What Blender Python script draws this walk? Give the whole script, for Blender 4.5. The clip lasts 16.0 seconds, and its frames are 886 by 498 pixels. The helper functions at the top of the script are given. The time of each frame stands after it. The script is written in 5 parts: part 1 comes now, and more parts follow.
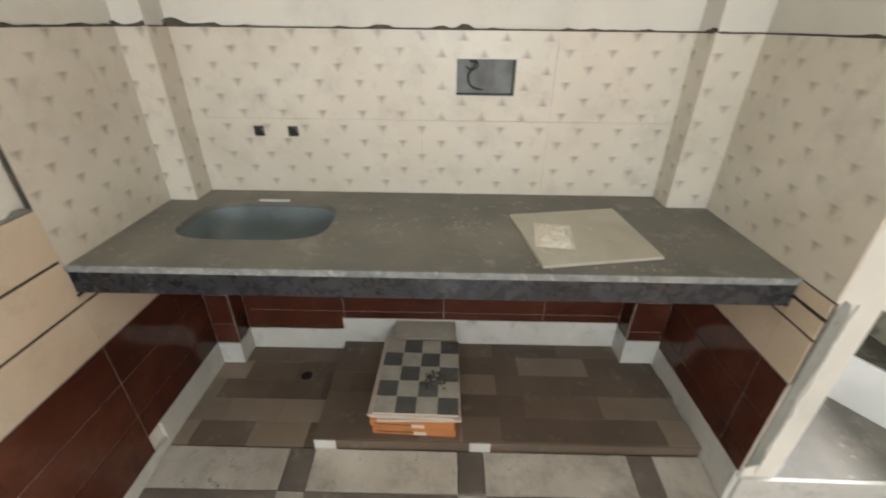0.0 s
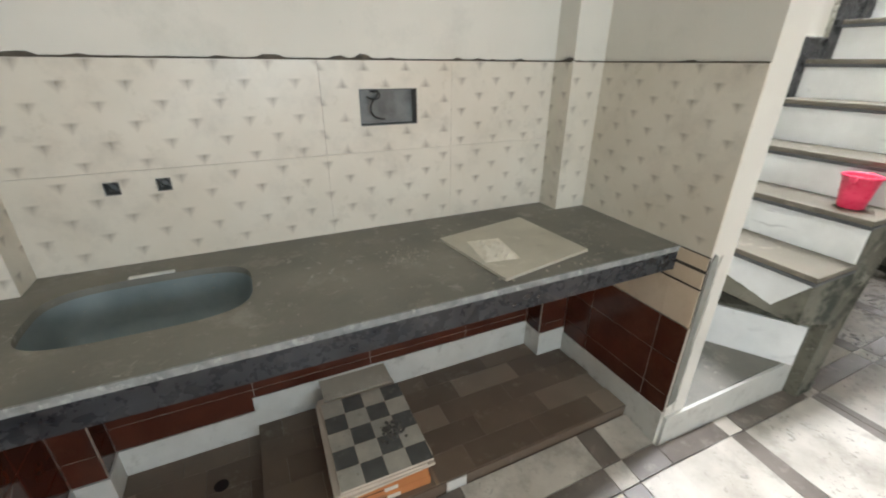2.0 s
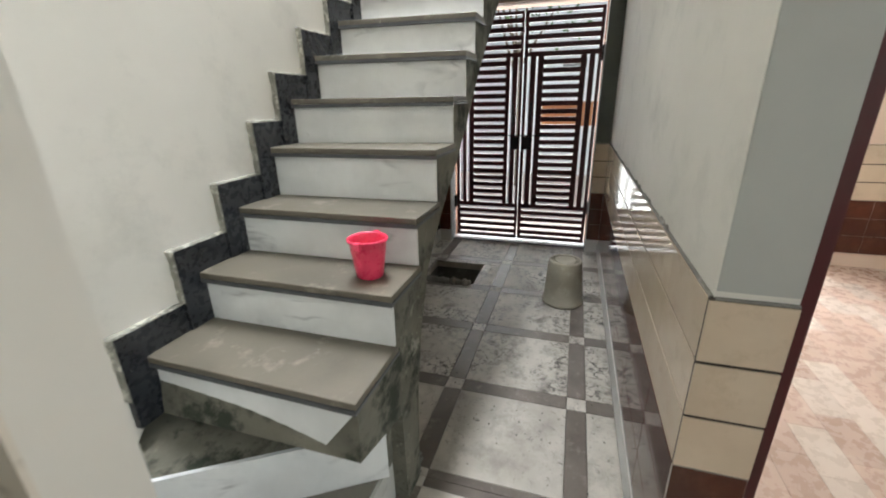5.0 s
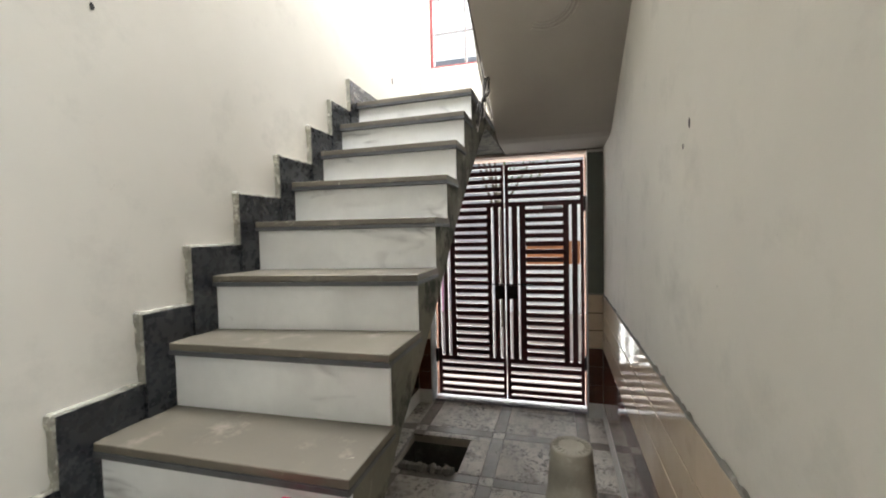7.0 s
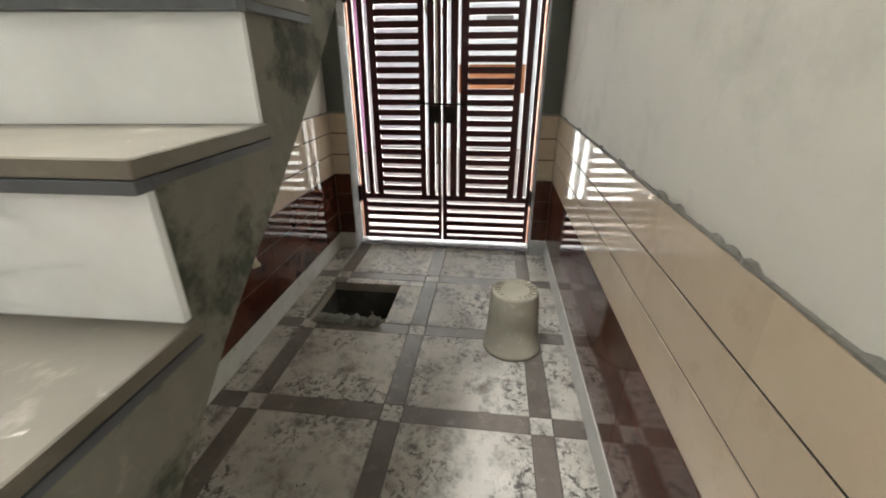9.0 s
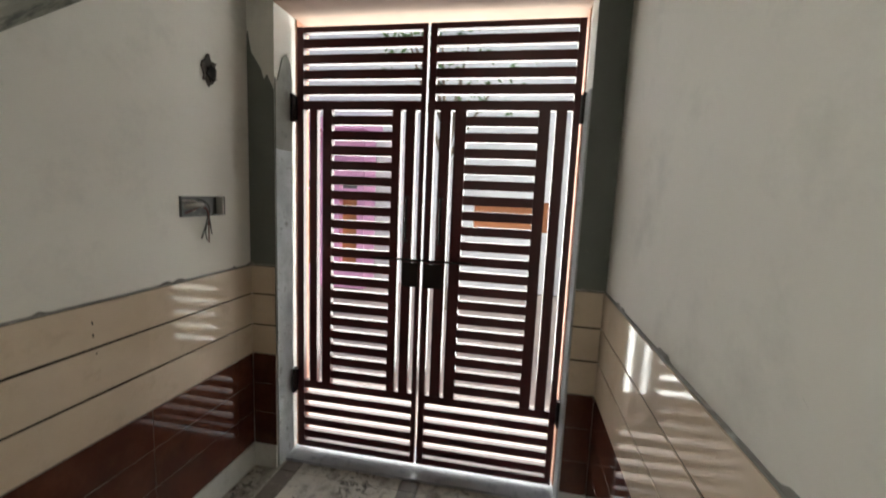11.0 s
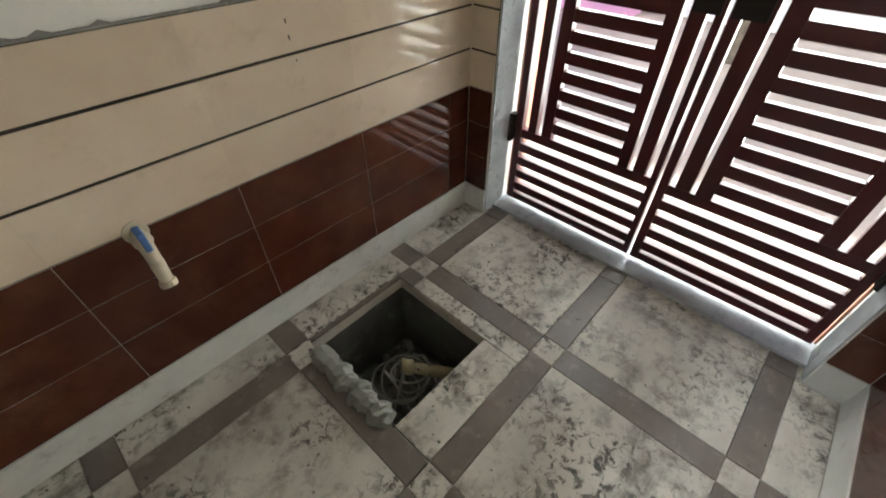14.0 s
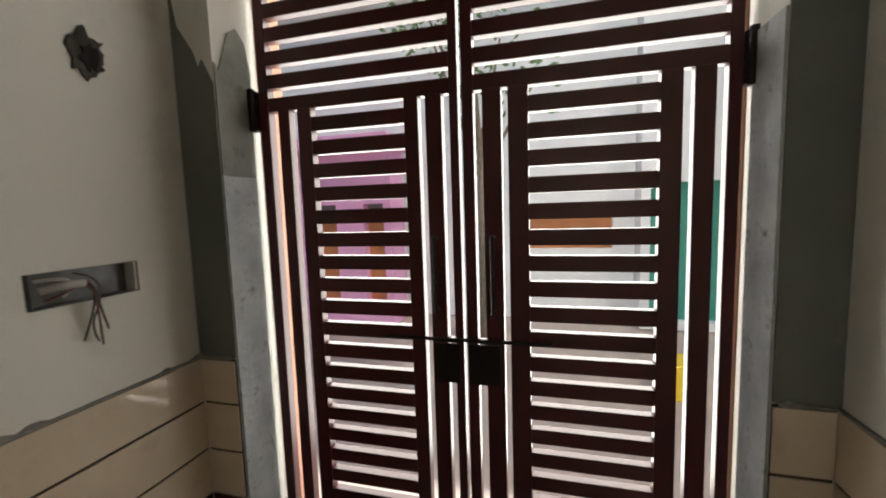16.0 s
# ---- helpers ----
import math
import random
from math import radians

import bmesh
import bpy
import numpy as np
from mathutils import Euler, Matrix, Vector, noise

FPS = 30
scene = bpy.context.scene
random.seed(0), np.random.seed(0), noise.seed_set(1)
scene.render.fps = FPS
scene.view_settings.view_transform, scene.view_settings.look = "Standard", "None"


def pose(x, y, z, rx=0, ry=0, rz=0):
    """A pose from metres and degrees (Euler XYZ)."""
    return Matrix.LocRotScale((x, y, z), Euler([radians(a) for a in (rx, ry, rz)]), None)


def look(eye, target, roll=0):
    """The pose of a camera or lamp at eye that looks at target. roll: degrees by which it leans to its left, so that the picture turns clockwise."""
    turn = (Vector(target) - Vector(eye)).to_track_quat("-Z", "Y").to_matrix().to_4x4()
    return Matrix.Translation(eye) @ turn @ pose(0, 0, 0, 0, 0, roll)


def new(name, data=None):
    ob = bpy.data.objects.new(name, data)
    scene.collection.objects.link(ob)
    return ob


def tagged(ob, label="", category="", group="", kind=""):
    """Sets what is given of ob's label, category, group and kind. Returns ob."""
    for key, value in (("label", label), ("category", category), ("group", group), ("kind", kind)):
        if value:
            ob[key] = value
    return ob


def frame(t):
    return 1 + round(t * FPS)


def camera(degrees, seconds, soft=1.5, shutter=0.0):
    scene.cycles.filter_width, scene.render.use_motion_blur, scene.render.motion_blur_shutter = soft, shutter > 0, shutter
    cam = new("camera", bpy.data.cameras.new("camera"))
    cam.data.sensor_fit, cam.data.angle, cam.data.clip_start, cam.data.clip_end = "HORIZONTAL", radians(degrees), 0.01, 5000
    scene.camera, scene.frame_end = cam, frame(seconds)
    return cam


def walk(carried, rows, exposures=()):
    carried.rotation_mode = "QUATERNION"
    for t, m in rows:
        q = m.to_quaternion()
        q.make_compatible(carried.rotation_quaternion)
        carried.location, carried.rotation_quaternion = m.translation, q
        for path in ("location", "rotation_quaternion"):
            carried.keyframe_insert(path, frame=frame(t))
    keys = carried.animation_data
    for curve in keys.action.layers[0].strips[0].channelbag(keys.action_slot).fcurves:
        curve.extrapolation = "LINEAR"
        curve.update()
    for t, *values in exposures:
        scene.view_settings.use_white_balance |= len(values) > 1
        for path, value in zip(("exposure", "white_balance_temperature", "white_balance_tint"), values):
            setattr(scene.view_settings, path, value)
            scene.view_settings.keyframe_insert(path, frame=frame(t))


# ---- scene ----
cam = camera(94.1, 16.0, 1.9, 0.3)
PATH = [
    (0, (0.292, 0.306, 1.455), (0.272, 2.06, 0.493), 0.7),
    (0.5, (0.116, 0.374, 1.444), (-0.122, 2.138, 0.533), -0.8),
    (1, (-0.011, 0.458, 1.436), (-0.276, 2.18, 0.453), -2.1),
    (1.5, (-0.041, 0.468, 1.443), (0.295, 2.231, 0.561), -0.9),
    (2, (-0.039, 0.424, 1.431), (0.74, 2.071, 0.606), 0.5),
    (2.5, (-0.024, 0.395, 1.45), (0.993, 1.92, 0.648), 1.6),
    (3, (0.082, 0.388, 1.464), (1.463, 1.647, 0.753), 3.0),
    (3.5, (0.309, 0.45, 1.476), (1.924, 1.433, 0.823), 1.7),
    (4, (0.538, 0.513, 1.467), (2.263, 1.266, 0.79), 0.8),
    (4.2, (0.637, 0.565, 1.446), (2.396, 1.222, 0.759), 0.7),
    (6.3, (1.468, 0.559, 1.479), (3.289, 1.074, 0.831), -1.9),
    (6.5, (1.489, 0.576, 1.52), (3.355, 1.13, 1.062), -1.8),
    (7, (1.513, 0.618, 1.593), (3.438, 1.155, 1.51), -1.3),
    (7.5, (1.543, 0.667, 1.593), (3.494, 1.097, 1.5), -0.2),
    (8, (1.614, 0.684, 1.511), (3.538, 0.911, 1.01), 0.7),
    (8.2, (1.718, 0.692, 1.454), (3.599, 0.831, 0.788), 0.4),
    (10.3, (2.928, 0.703, 1.32), (4.702, 0.981, 0.44), 1.0),
    (10.5, (3.079, 0.657, 1.316), (4.872, 0.993, 0.496), 0.6),
    (11, (3.363, 0.625, 1.416), (5.313, 0.984, 1.159), 2.4),
    (11.5, (3.524, 0.672, 1.458), (5.433, 1.22, 1.224), -0.9),
    (12, (3.687, 0.748, 1.491), (5.493, 1.571, 1.245), -3.3),
    (12.5, (3.759, 0.826, 1.429), (5.29, 1.894, 0.711), -0.5),
    (13, (3.788, 0.807, 1.332), (4.967, 1.848, 0.096), -1.5),
    (13.5, (3.776, 0.79, 1.287), (4.819, 1.774, -0.107), -0.7),
    (14, (3.777, 0.776, 1.277), (4.849, 1.779, -0.08), 0.0),
    (14.5, (3.831, 0.791, 1.365), (5.27, 1.746, 0.356), 3.6),
    (15, (3.891, 0.77, 1.522), (5.698, 1.485, 1.048), 1.0),
    (15.5, (3.965, 0.735, 1.524), (5.826, 1.423, 1.271), -1.9),
    (16, (4.136, 0.821, 1.485), (6.053, 1.356, 1.288), -1.8),
]
EXPOSURES = [(t, e, k, tint) for t, e, k, tint in (
    (0.0, 0.92, 6600, 13), (0.5, 1.08, 6250, 10), (1.0, 0.85, 6300, 10), (1.5, 0.95, 6350, 13), (2.0, 0.78, 6250, 11), (2.5, 0.45, 6250, 11), (3.0, 0.35, 6250, 13), (3.5, -0.02, 6350, 13), (4.2, 0.0, 6200, 9),
    (6.5, 0.35, 6500, 10), (7.0, 0.0, 6500, 11), (8.2, 0.3, 6500, 9), (10.5, 0.8, 6600, 9), (11.0, 0.4, 6550, 9), (12.0, 0.15, 6550, 10), (12.5, 0.5, 6450, 8), (12.9, 1.0, 6350, 7), (13.5, 1.2, 6300, 6),
    (14.2, 1.05, 6300, 6), (15.0, 0.3, 6650, 9), (16.0, 0.15, 6800, 9))]
L_GATE, L_STAIR, L_STAIR_FILL, L_ROOM, L_BACK = 125, 95, 320, 105, 43
walk(cam, [(t, look(eye, target, roll)) for t, eye, target, roll in PATH], EXPOSURES)

# ---- light ----
world = bpy.data.worlds.new("sky")
scene.world = world
world.use_nodes = True
wn = world.node_tree.nodes
sky = wn.new("ShaderNodeTexSky")
sky.sky_type, sky.sun_disc = "NISHITA", False
sky.sun_elevation, sky.sun_rotation = radians(50), radians(225)
world.node_tree.links.new(sky.outputs[0], wn["Background"].inputs[0])
wn["Background"].inputs[1].default_value = 0.08
sun = new("sun", bpy.data.lights.new("sun", "SUN"))
sun.data.energy, sun.data.angle, sun.data.color = 0.85, radians(4), (1, 0.95, 0.88)
sun.rotation_euler = Euler((radians(40), 0, radians(-45)))


def area_lamp(name, place, target, w, h, power, colour=(1, 1, 1)):
    lamp = new(name, bpy.data.lights.new(name, "AREA"))
    lamp.data.shape, lamp.data.size, lamp.data.size_y = "RECTANGLE", w, h
    lamp.data.energy, lamp.data.color = power, colour
    lamp.matrix_world = look(place, target)
    return lamp


area_lamp("sky_at_gate", (6.1, 1.07, 1.45), (0, 1.07, 1.0), 2.3, 2.6, L_GATE, (0.98, 0.99, 0.95))
area_lamp("sky_at_stair_window", (5.56, 1.25, 3.85), (2.6, 0.9, 1.8), 1.1, 1.4, L_STAIR, (0.96, 0.97, 1))
# added fill lamp below the closed stairwell ceiling, brightens risers and corridor walls
area_lamp("stairwell_fill", (2.9, 1.48, 4.86), (2.9, 0.7, 2.0), 1.6, 0.7, L_STAIR_FILL, (0.94, 0.955, 1))
area_lamp("sky_at_room_gate", (5.37, -0.5, 1.1), (-0.7, -0.4, 1.0), 0.85, 1.9, L_ROOM, (0.93, 0.97, 1))
# added lamp at a window out of view, lights the kitchen from behind
area_lamp("sky_at_unseen_window", (0.5, -3.3, 1.7), (-0.5, 0.9, 1.0), 2.0, 1.3, L_BACK, (0.84, 0.96, 1))



# ---- materials ----
def ramp(nt, source, stops):
    node = nt.nodes.new("ShaderNodeValToRGB")
    while len(node.color_ramp.elements) < len(stops):
        node.color_ramp.elements.new(0.5)
    for e, (p, c) in zip(node.color_ramp.elements, stops):
        e.position, e.color = p, (*c, 1)
    nt.links.new(source, node.inputs[0])
    return node.outputs[0]


def fbm(nt, scale, detail=6, rough=0.6, coords=None, distort=0.0):
    node = nt.nodes.new("ShaderNodeTexNoise")
    node.inputs["Scale"].default_value, node.inputs["Detail"].default_value = scale, detail
    node.inputs["Roughness"].default_value, node.inputs["Distortion"].default_value = rough, distort
    nt.links.new(coords or world_place(nt), node.inputs["Vector"])
    return node.outputs["Fac"]


def world_place(nt):
    for n in nt.nodes:
        if n.bl_idname == "ShaderNodeNewGeometry":
            return n.outputs["Position"]
    return nt.nodes.new("ShaderNodeNewGeometry").outputs["Position"]


def mix(nt, a, b, fac, how="MIX"):
    node = nt.nodes.new("ShaderNodeMix")
    node.data_type, node.blend_type = "RGBA", how
    for socket, v in ((node.inputs[0], fac), (node.inputs[6], a), (node.inputs[7], b)):
        if isinstance(v, (int, float)):
            socket.default_value = v
        elif isinstance(v, tuple):
            socket.default_value = (*v, 1)
        else:
            nt.links.new(v, socket)
    return node.outputs[2]


def calc(nt, how, a, b=0.0, c=0.0):
    node = nt.nodes.new("ShaderNodeMath")
    node.operation = how
    for socket, v in zip(node.inputs, (a, b, c)):
        if isinstance(v, (int, float)):
            socket.default_value = v
        else:
            nt.links.new(v, socket)
    return node.outputs[0]


def blank(name):
    m = bpy.data.materials.new(name)
    m.use_nodes = True
    return m, m.node_tree, m.node_tree.nodes["Principled BSDF"]


def surface(name, light, dark, rough=0.6, scale=3.0, spots=None, spot_scale=18.0, spot_at=(0.58, 0.68), bump=0.15, bump_scale=60.0, vary=0.0, metal=0.0, rough_vary=0.15, coat=0.0, gloss=0.5, spots2=None, spot2_scale=40.0, spot2_at=(0.6, 0.66)):
    """A worn surface: two tones by a large noise, stains by a finer one, fine relief."""
    m, nt, b = blank(name)
    colour = ramp(nt, fbm(nt, scale, 7, 0.6), [(0.3, dark), (0.7, light)])
    if spots:
        mask = ramp(nt, fbm(nt, spot_scale, 8, 0.7), [(spot_at[0], (0, 0, 0)), (spot_at[1], (1, 1, 1))])
        colour = mix(nt, colour, spots, mask)
    if spots2:
        mask = ramp(nt, fbm(nt, spot2_scale, 6, 0.75, distort=0.6), [(spot2_at[0], (0, 0, 0)), (spot2_at[1], (1, 1, 1))])
        mask = mix(nt, (0, 0, 0), mask, ramp(nt, fbm(nt, spot2_scale * 0.11, 4), [(0.42, (0, 0, 0)), (0.6, (1, 1, 1))]))
        colour = mix(nt, colour, spots2, mask)
    if vary:
        info = nt.nodes.new("ShaderNodeObjectInfo")
        tone = calc(nt, "MULTIPLY_ADD", info.outputs["Random"], vary, 1 - vary / 2)
        comb = nt.nodes.new("ShaderNodeCombineColor")
        for i in range(3):
            nt.links.new(tone, comb.inputs[i])
        colour = mix(nt, colour, comb.outputs[0], 1.0, "MULTIPLY")
    nt.links.new(colour, b.inputs["Base Color"])
    r = calc(nt, "MULTIPLY_ADD", fbm(nt, scale * 4, 5), rough_vary * 2, rough - rough_vary)
    nt.links.new(r, b.inputs["Roughness"])
    b.inputs["Metallic"].default_value = metal
    b.inputs["Specular IOR Level"].default_value = gloss
    b.inputs["Coat Weight"].default_value = coat
    if bump:
        bn = nt.nodes.new("ShaderNodeBump")
        bn.inputs["Strength"].default_value, bn.inputs["Distance"].default_value = bump, 0.004
        nt.links.new(fbm(nt, bump_scale, 8, 0.65), bn.inputs["Height"])
        nt.links.new(bn.outputs[0], b.inputs["Normal"])
    return m


def motif_tile(name, flipped=False):
    """Cream wall tile printed with staggered rows of folded little triangles, grimy in places."""
    m, nt, b = blank(name)
    sep = nt.nodes.new("ShaderNodeSeparateXYZ")
    nt.links.new(world_place(nt), sep.inputs[0])
    geo = [n for n in nt.nodes if n.bl_idname == "ShaderNodeNewGeometry"][0]
    nrm = nt.nodes.new("ShaderNodeSeparateXYZ")
    nt.links.new(geo.outputs["Normal"], nrm.inputs[0])
    side = calc(nt, "GREATER_THAN", calc(nt, "ABSOLUTE", nrm.outputs[0]), 0.5)
    along = calc(nt, "ADD", calc(nt, "MULTIPLY", sep.outputs[0], calc(nt, "SUBTRACT", 1.0, side)), calc(nt, "MULTIPLY", sep.outputs[1], side))
    row = calc(nt, "DIVIDE", calc(nt, "SUBTRACT", sep.outputs[2], 0.889 - 0.101), MOTIF_H)
    ri = calc(nt, "FLOOR", row)
    v = calc(nt, "SUBTRACT", row, ri)
    if flipped:
        v = calc(nt, "SUBTRACT", 1.0, v)
    shift = calc(nt, "MULTIPLY", calc(nt, "MODULO", ri, 2.0), 0.5)
    col = calc(nt, "ADD", calc(nt, "DIVIDE", calc(nt, "ADD", along, 2.817), MOTIF_W), shift)
    u = calc(nt, "SUBTRACT", col, calc(nt, "FLOOR", col))
    wob = calc(nt, "MULTIPLY", calc(nt, "SUBTRACT", fbm(nt, 22.0, 3), 0.5), 0.06)
    sx = calc(nt, "ADD", calc(nt, "SUBTRACT", u, 0.5), wob)
    du = calc(nt, "ABSOLUTE", sx)
    # the half width grows towards the top of the motif
    half = calc(nt, "MULTIPLY", calc(nt, "SUBTRACT", v, 0.10), 0.26)
    inside = calc(nt, "MINIMUM", calc(nt, "MAXIMUM", calc(nt, "MULTIPLY", calc(nt, "SUBTRACT", half, du), 7.0), 0.0), 1.0)
    top = calc(nt, "MINIMUM", calc(nt, "MAXIMUM", calc(nt, "MULTIPLY", calc(nt, "SUBTRACT", 0.84, v), 8.0), 0.0), 1.0)
    right = calc(nt, "MULTIPLY_ADD", calc(nt, "GREATER_THAN", sx, 0.0), 0.25, 0.62)
    shade = calc(nt, "MULTIPLY", calc(nt, "MULTIPLY", inside, top), right)
    shade = calc(nt, "MULTIPLY", shade, calc(nt, "MULTIPLY_ADD", fbm(nt, 5.0, 4), 1.0, 0.35))
    ground = ramp(nt, fbm(nt, 2.2, 6), [(0.3, (0.62, 0.57, 0.48)), (0.7, (0.73, 0.69, 0.61))])
    colour = mix(nt, ground, (0.24, 0.20, 0.16), shade)
    grime = ramp(nt, fbm(nt, 7.0, 8, 0.7), [(0.5, (0, 0, 0)), (0.8, (1, 1, 1))])
    colour = mix(nt, colour, (0.38, 0.355, 0.31), calc(nt, "MULTIPLY", grime, 0.5))
    nt.links.new(colour, b.inputs["Base Color"])
    nt.links.new(calc(nt, "MULTIPLY_ADD", fbm(nt, 12.0), 0.35, 0.15), b.inputs["Roughness"])
    return m


def marble(name, white, vein, rough=0.2, dust=None):
    m, nt, b = blank(name)
    wave = nt.nodes.new("ShaderNodeTexNoise")
    wave.inputs["Scale"].default_value, wave.inputs["Detail"].default_value, wave.inputs["Distortion"].default_value = 1.5, 3, 0.7
    info = nt.nodes.new("ShaderNodeObjectInfo")
    off = nt.nodes.new("ShaderNodeVectorMath")
    off.operation = "MULTIPLY_ADD"
    off.inputs[1].default_value = (1, 1.1, 3.4)
    nt.links.new(world_place(nt), off.inputs[0])
    comb = nt.nodes.new("ShaderNodeCombineXYZ")
    nt.links.new(calc(nt, "MULTIPLY", info.outputs["Random"], 17.0), comb.inputs[0])
    nt.links.new(comb.outputs[0], off.inputs[2])
    nt.links.new(off.outputs[0], wave.inputs["Vector"])
    line = calc(nt, "ABSOLUTE", calc(nt, "SUBTRACT", wave.outputs["Fac"], 0.5))
    colour = ramp(nt, line, [(0.0, vein), (0.012, tuple((a + b2) / 2 for a, b2 in zip(white, vein))), (0.035, white)])
    soft = ramp(nt, fbm(nt, 4.0), [(0.35, tuple(c * 0.86 for c in white)), (0.65, white)])
    colour = mix(nt, soft, colour, ramp(nt, fbm(nt, 3.0), [(0.52, (0, 0, 0)), (0.64, (1, 1, 1))]))
    if dust:
        colour = mix(nt, colour, dust, ramp(nt, fbm(nt, 7.0, 8, 0.7), [(0.45, (0, 0, 0)), (0.75, (0.8, 0.8, 0.8))]))
    nt.links.new(colour, b.inputs["Base Color"])
    nt.links.new(calc(nt, "MULTIPLY_ADD", fbm(nt, 15.0), 0.3, rough), b.inputs["Roughness"])
    return m


MOTIF_W, MOTIF_H = 0.140, 0.0505
PAINT = surface("old_white_paint", (0.76, 0.74, 0.68), (0.66, 0.64, 0.58), 0.75, 1.1, (0.55, 0.54, 0.49), 3.2, (0.52, 0.8), 0.22, 18, spots2=(0.35, 0.33, 0.29), spot2_scale=24, spot2_at=(0.68, 0.74))
PAINT_GREY = surface("grey_primer", (0.46, 0.47, 0.44), (0.39, 0.40, 0.38), 0.7, 2.0, bump=0.1)
PAINT_ROOM = surface("peach_cream_paint", (0.72, 0.58, 0.48), (0.68, 0.54, 0.44), 0.7, 1.5)
CEMENT = surface("raw_cement", (0.30, 0.30, 0.27), (0.17, 0.17, 0.15), 0.9, 5.0, (0.1, 0.1, 0.09), 14, (0.6, 0.75), 0.8, 45)
CEMENT_STAIR = surface("stained_stair_concrete", (0.22, 0.21, 0.165), (0.11, 0.105, 0.08), 0.9, 5.0, (0.035, 0.042, 0.028), 8, (0.48, 0.60), 1.0, 24, spots2=(0.36, 0.35, 0.29), spot2_scale=14, spot2_at=(0.56, 0.64))
CEMENT_RENDER = surface("green_grey_render", (0.17, 0.18, 0.16), (0.11, 0.12, 0.105), 0.9, 2.6, (0.24, 0.24, 0.22), 9, (0.62, 0.8), 0.3, 80)
PLASTER_EDGE = surface("whitewashed_cement_edge", (0.55, 0.58, 0.60), (0.30, 0.32, 0.33), 0.85, 8.0, (0.16, 0.16, 0.15), 16, (0.55, 0.7), 0.6, 50)
SOFFIT = surface("grey_painted_soffit", (0.42, 0.39, 0.34), (0.36, 0.33, 0.29), 0.85, 1.6, bump=0.2)
MOTIF = motif_tile("cream_motif_tile")
MOTIF_UP = motif_tile("cream_motif_tile_turned", True)
BEIGE = surface("glossy_beige_tile", (0.66, 0.55, 0.42), (0.57, 0.46, 0.34), 0.085, 4.0, (0.5, 0.4, 0.29), 7, (0.55, 0.75), 0.0, vary=0.08, rough_vary=0.03, gloss=0.28)
BROWN = surface("glossy_dark_red_brown_tile", (0.095, 0.028, 0.016), (0.052, 0.016, 0.010), 0.075, 6.0, (0.12, 0.048, 0.028), 4, (0.5, 0.75), 0.0, vary=0.2, rough_vary=0.03, gloss=0.35)
GROUT = surface("dark_grout", (0.05, 0.04, 0.03), (0.03, 0.025, 0.02), 0.9, 8.0)
LIGHT_GROUT = surface("dusty_light_grout", (0.50, 0.45, 0.38), (0.36, 0.32, 0.27), 0.9, 8.0)
SKIRT = surface("white_skirting_tile", (0.66, 0.66, 0.62), (0.52, 0.52, 0.48), 0.35, 5.0, (0.3, 0.29, 0.26), 11, (0.55, 0.75), 0.05)
FIELD = surface("dusty_pale_marble_floor", (0.58, 0.545, 0.475), (0.36, 0.33, 0.28), 0.46, 4.0, (0.26, 0.235, 0.195), 6, (0.50, 0.74), 0.2, 40, vary=0.12, spots2=(0.14, 0.13, 0.11), spot2_scale=30, spot2_at=(0.57, 0.66))
FIELD_GRIMY = surface("grimy_pale_marble_floor", (0.58, 0.545, 0.475), (0.36, 0.33, 0.28), 0.46, 4.0, (0.17, 0.155, 0.125), 7, (0.50, 0.66), 0.2, 40, vary=0.12, spots2=(0.055, 0.05, 0.042), spot2_scale=30, spot2_at=(0.51, 0.57))
BAND = surface("grey_brown_floor_strip", (0.17, 0.145, 0.12), (0.11, 0.092, 0.076), 0.35, 6.0, (0.32, 0.29, 0.25), 14, (0.55, 0.8), 0.08, vary=0.15)
GRANITE = surface("black_granite", (0.034, 0.037, 0.042), (0.012, 0.013, 0.016), 0.28, 9.0, (0.085, 0.088, 0.09), 7, (0.56, 0.85), 0.05, 60, spots2=(0.22, 0.22, 0.21), spot2_scale=38, spot2_at=(0.68, 0.78))
GRANITE_TOP = surface("dust_covered_granite", (0.24, 0.225, 0.19), (0.12, 0.115, 0.10), 0.6, 3.0, (0.36, 0.335, 0.285), 7, (0.56, 0.8), 0.25, 60, spots2=(0.42, 0.40, 0.35), spot2_scale=26, spot2_at=(0.58, 0.68))
GRANITE_EDGE = surface("chipped_granite_edge", (0.32, 0.33, 0.32), (0.14, 0.15, 0.15), 0.7, 26.0, (0.5, 0.5, 0.48), 40, (0.55, 0.7), 0.4, 90)
TREAD = surface("dusty_grey_granite_tread", (0.165, 0.145, 0.108), (0.095, 0.084, 0.062), 0.5, 3.5, (0.33, 0.295, 0.24), 8, (0.56, 0.8), 0.15, 60, spots2=(0.45, 0.42, 0.36), spot2_scale=30, spot2_at=(0.64, 0.7))
NOSING = surface("cut_granite_edge", (0.10, 0.105, 0.11), (0.05, 0.053, 0.056), 0.45, 15.0, bump=0.1)
RISER = marble("white_veined_riser", (0.82, 0.84, 0.83), (0.45, 0.46, 0.46), 0.2)
GATE = surface("maroon_enamel", (0.075, 0.006, 0.009), (0.05, 0.004, 0.006), 0.36, 8.0, bump=0.0, rough_vary=0.05)
STEEL_DARK = surface("dark_steel", (0.03, 0.022, 0.022), (0.02, 0.015, 0.015), 0.4, 8.0, metal=0.6)


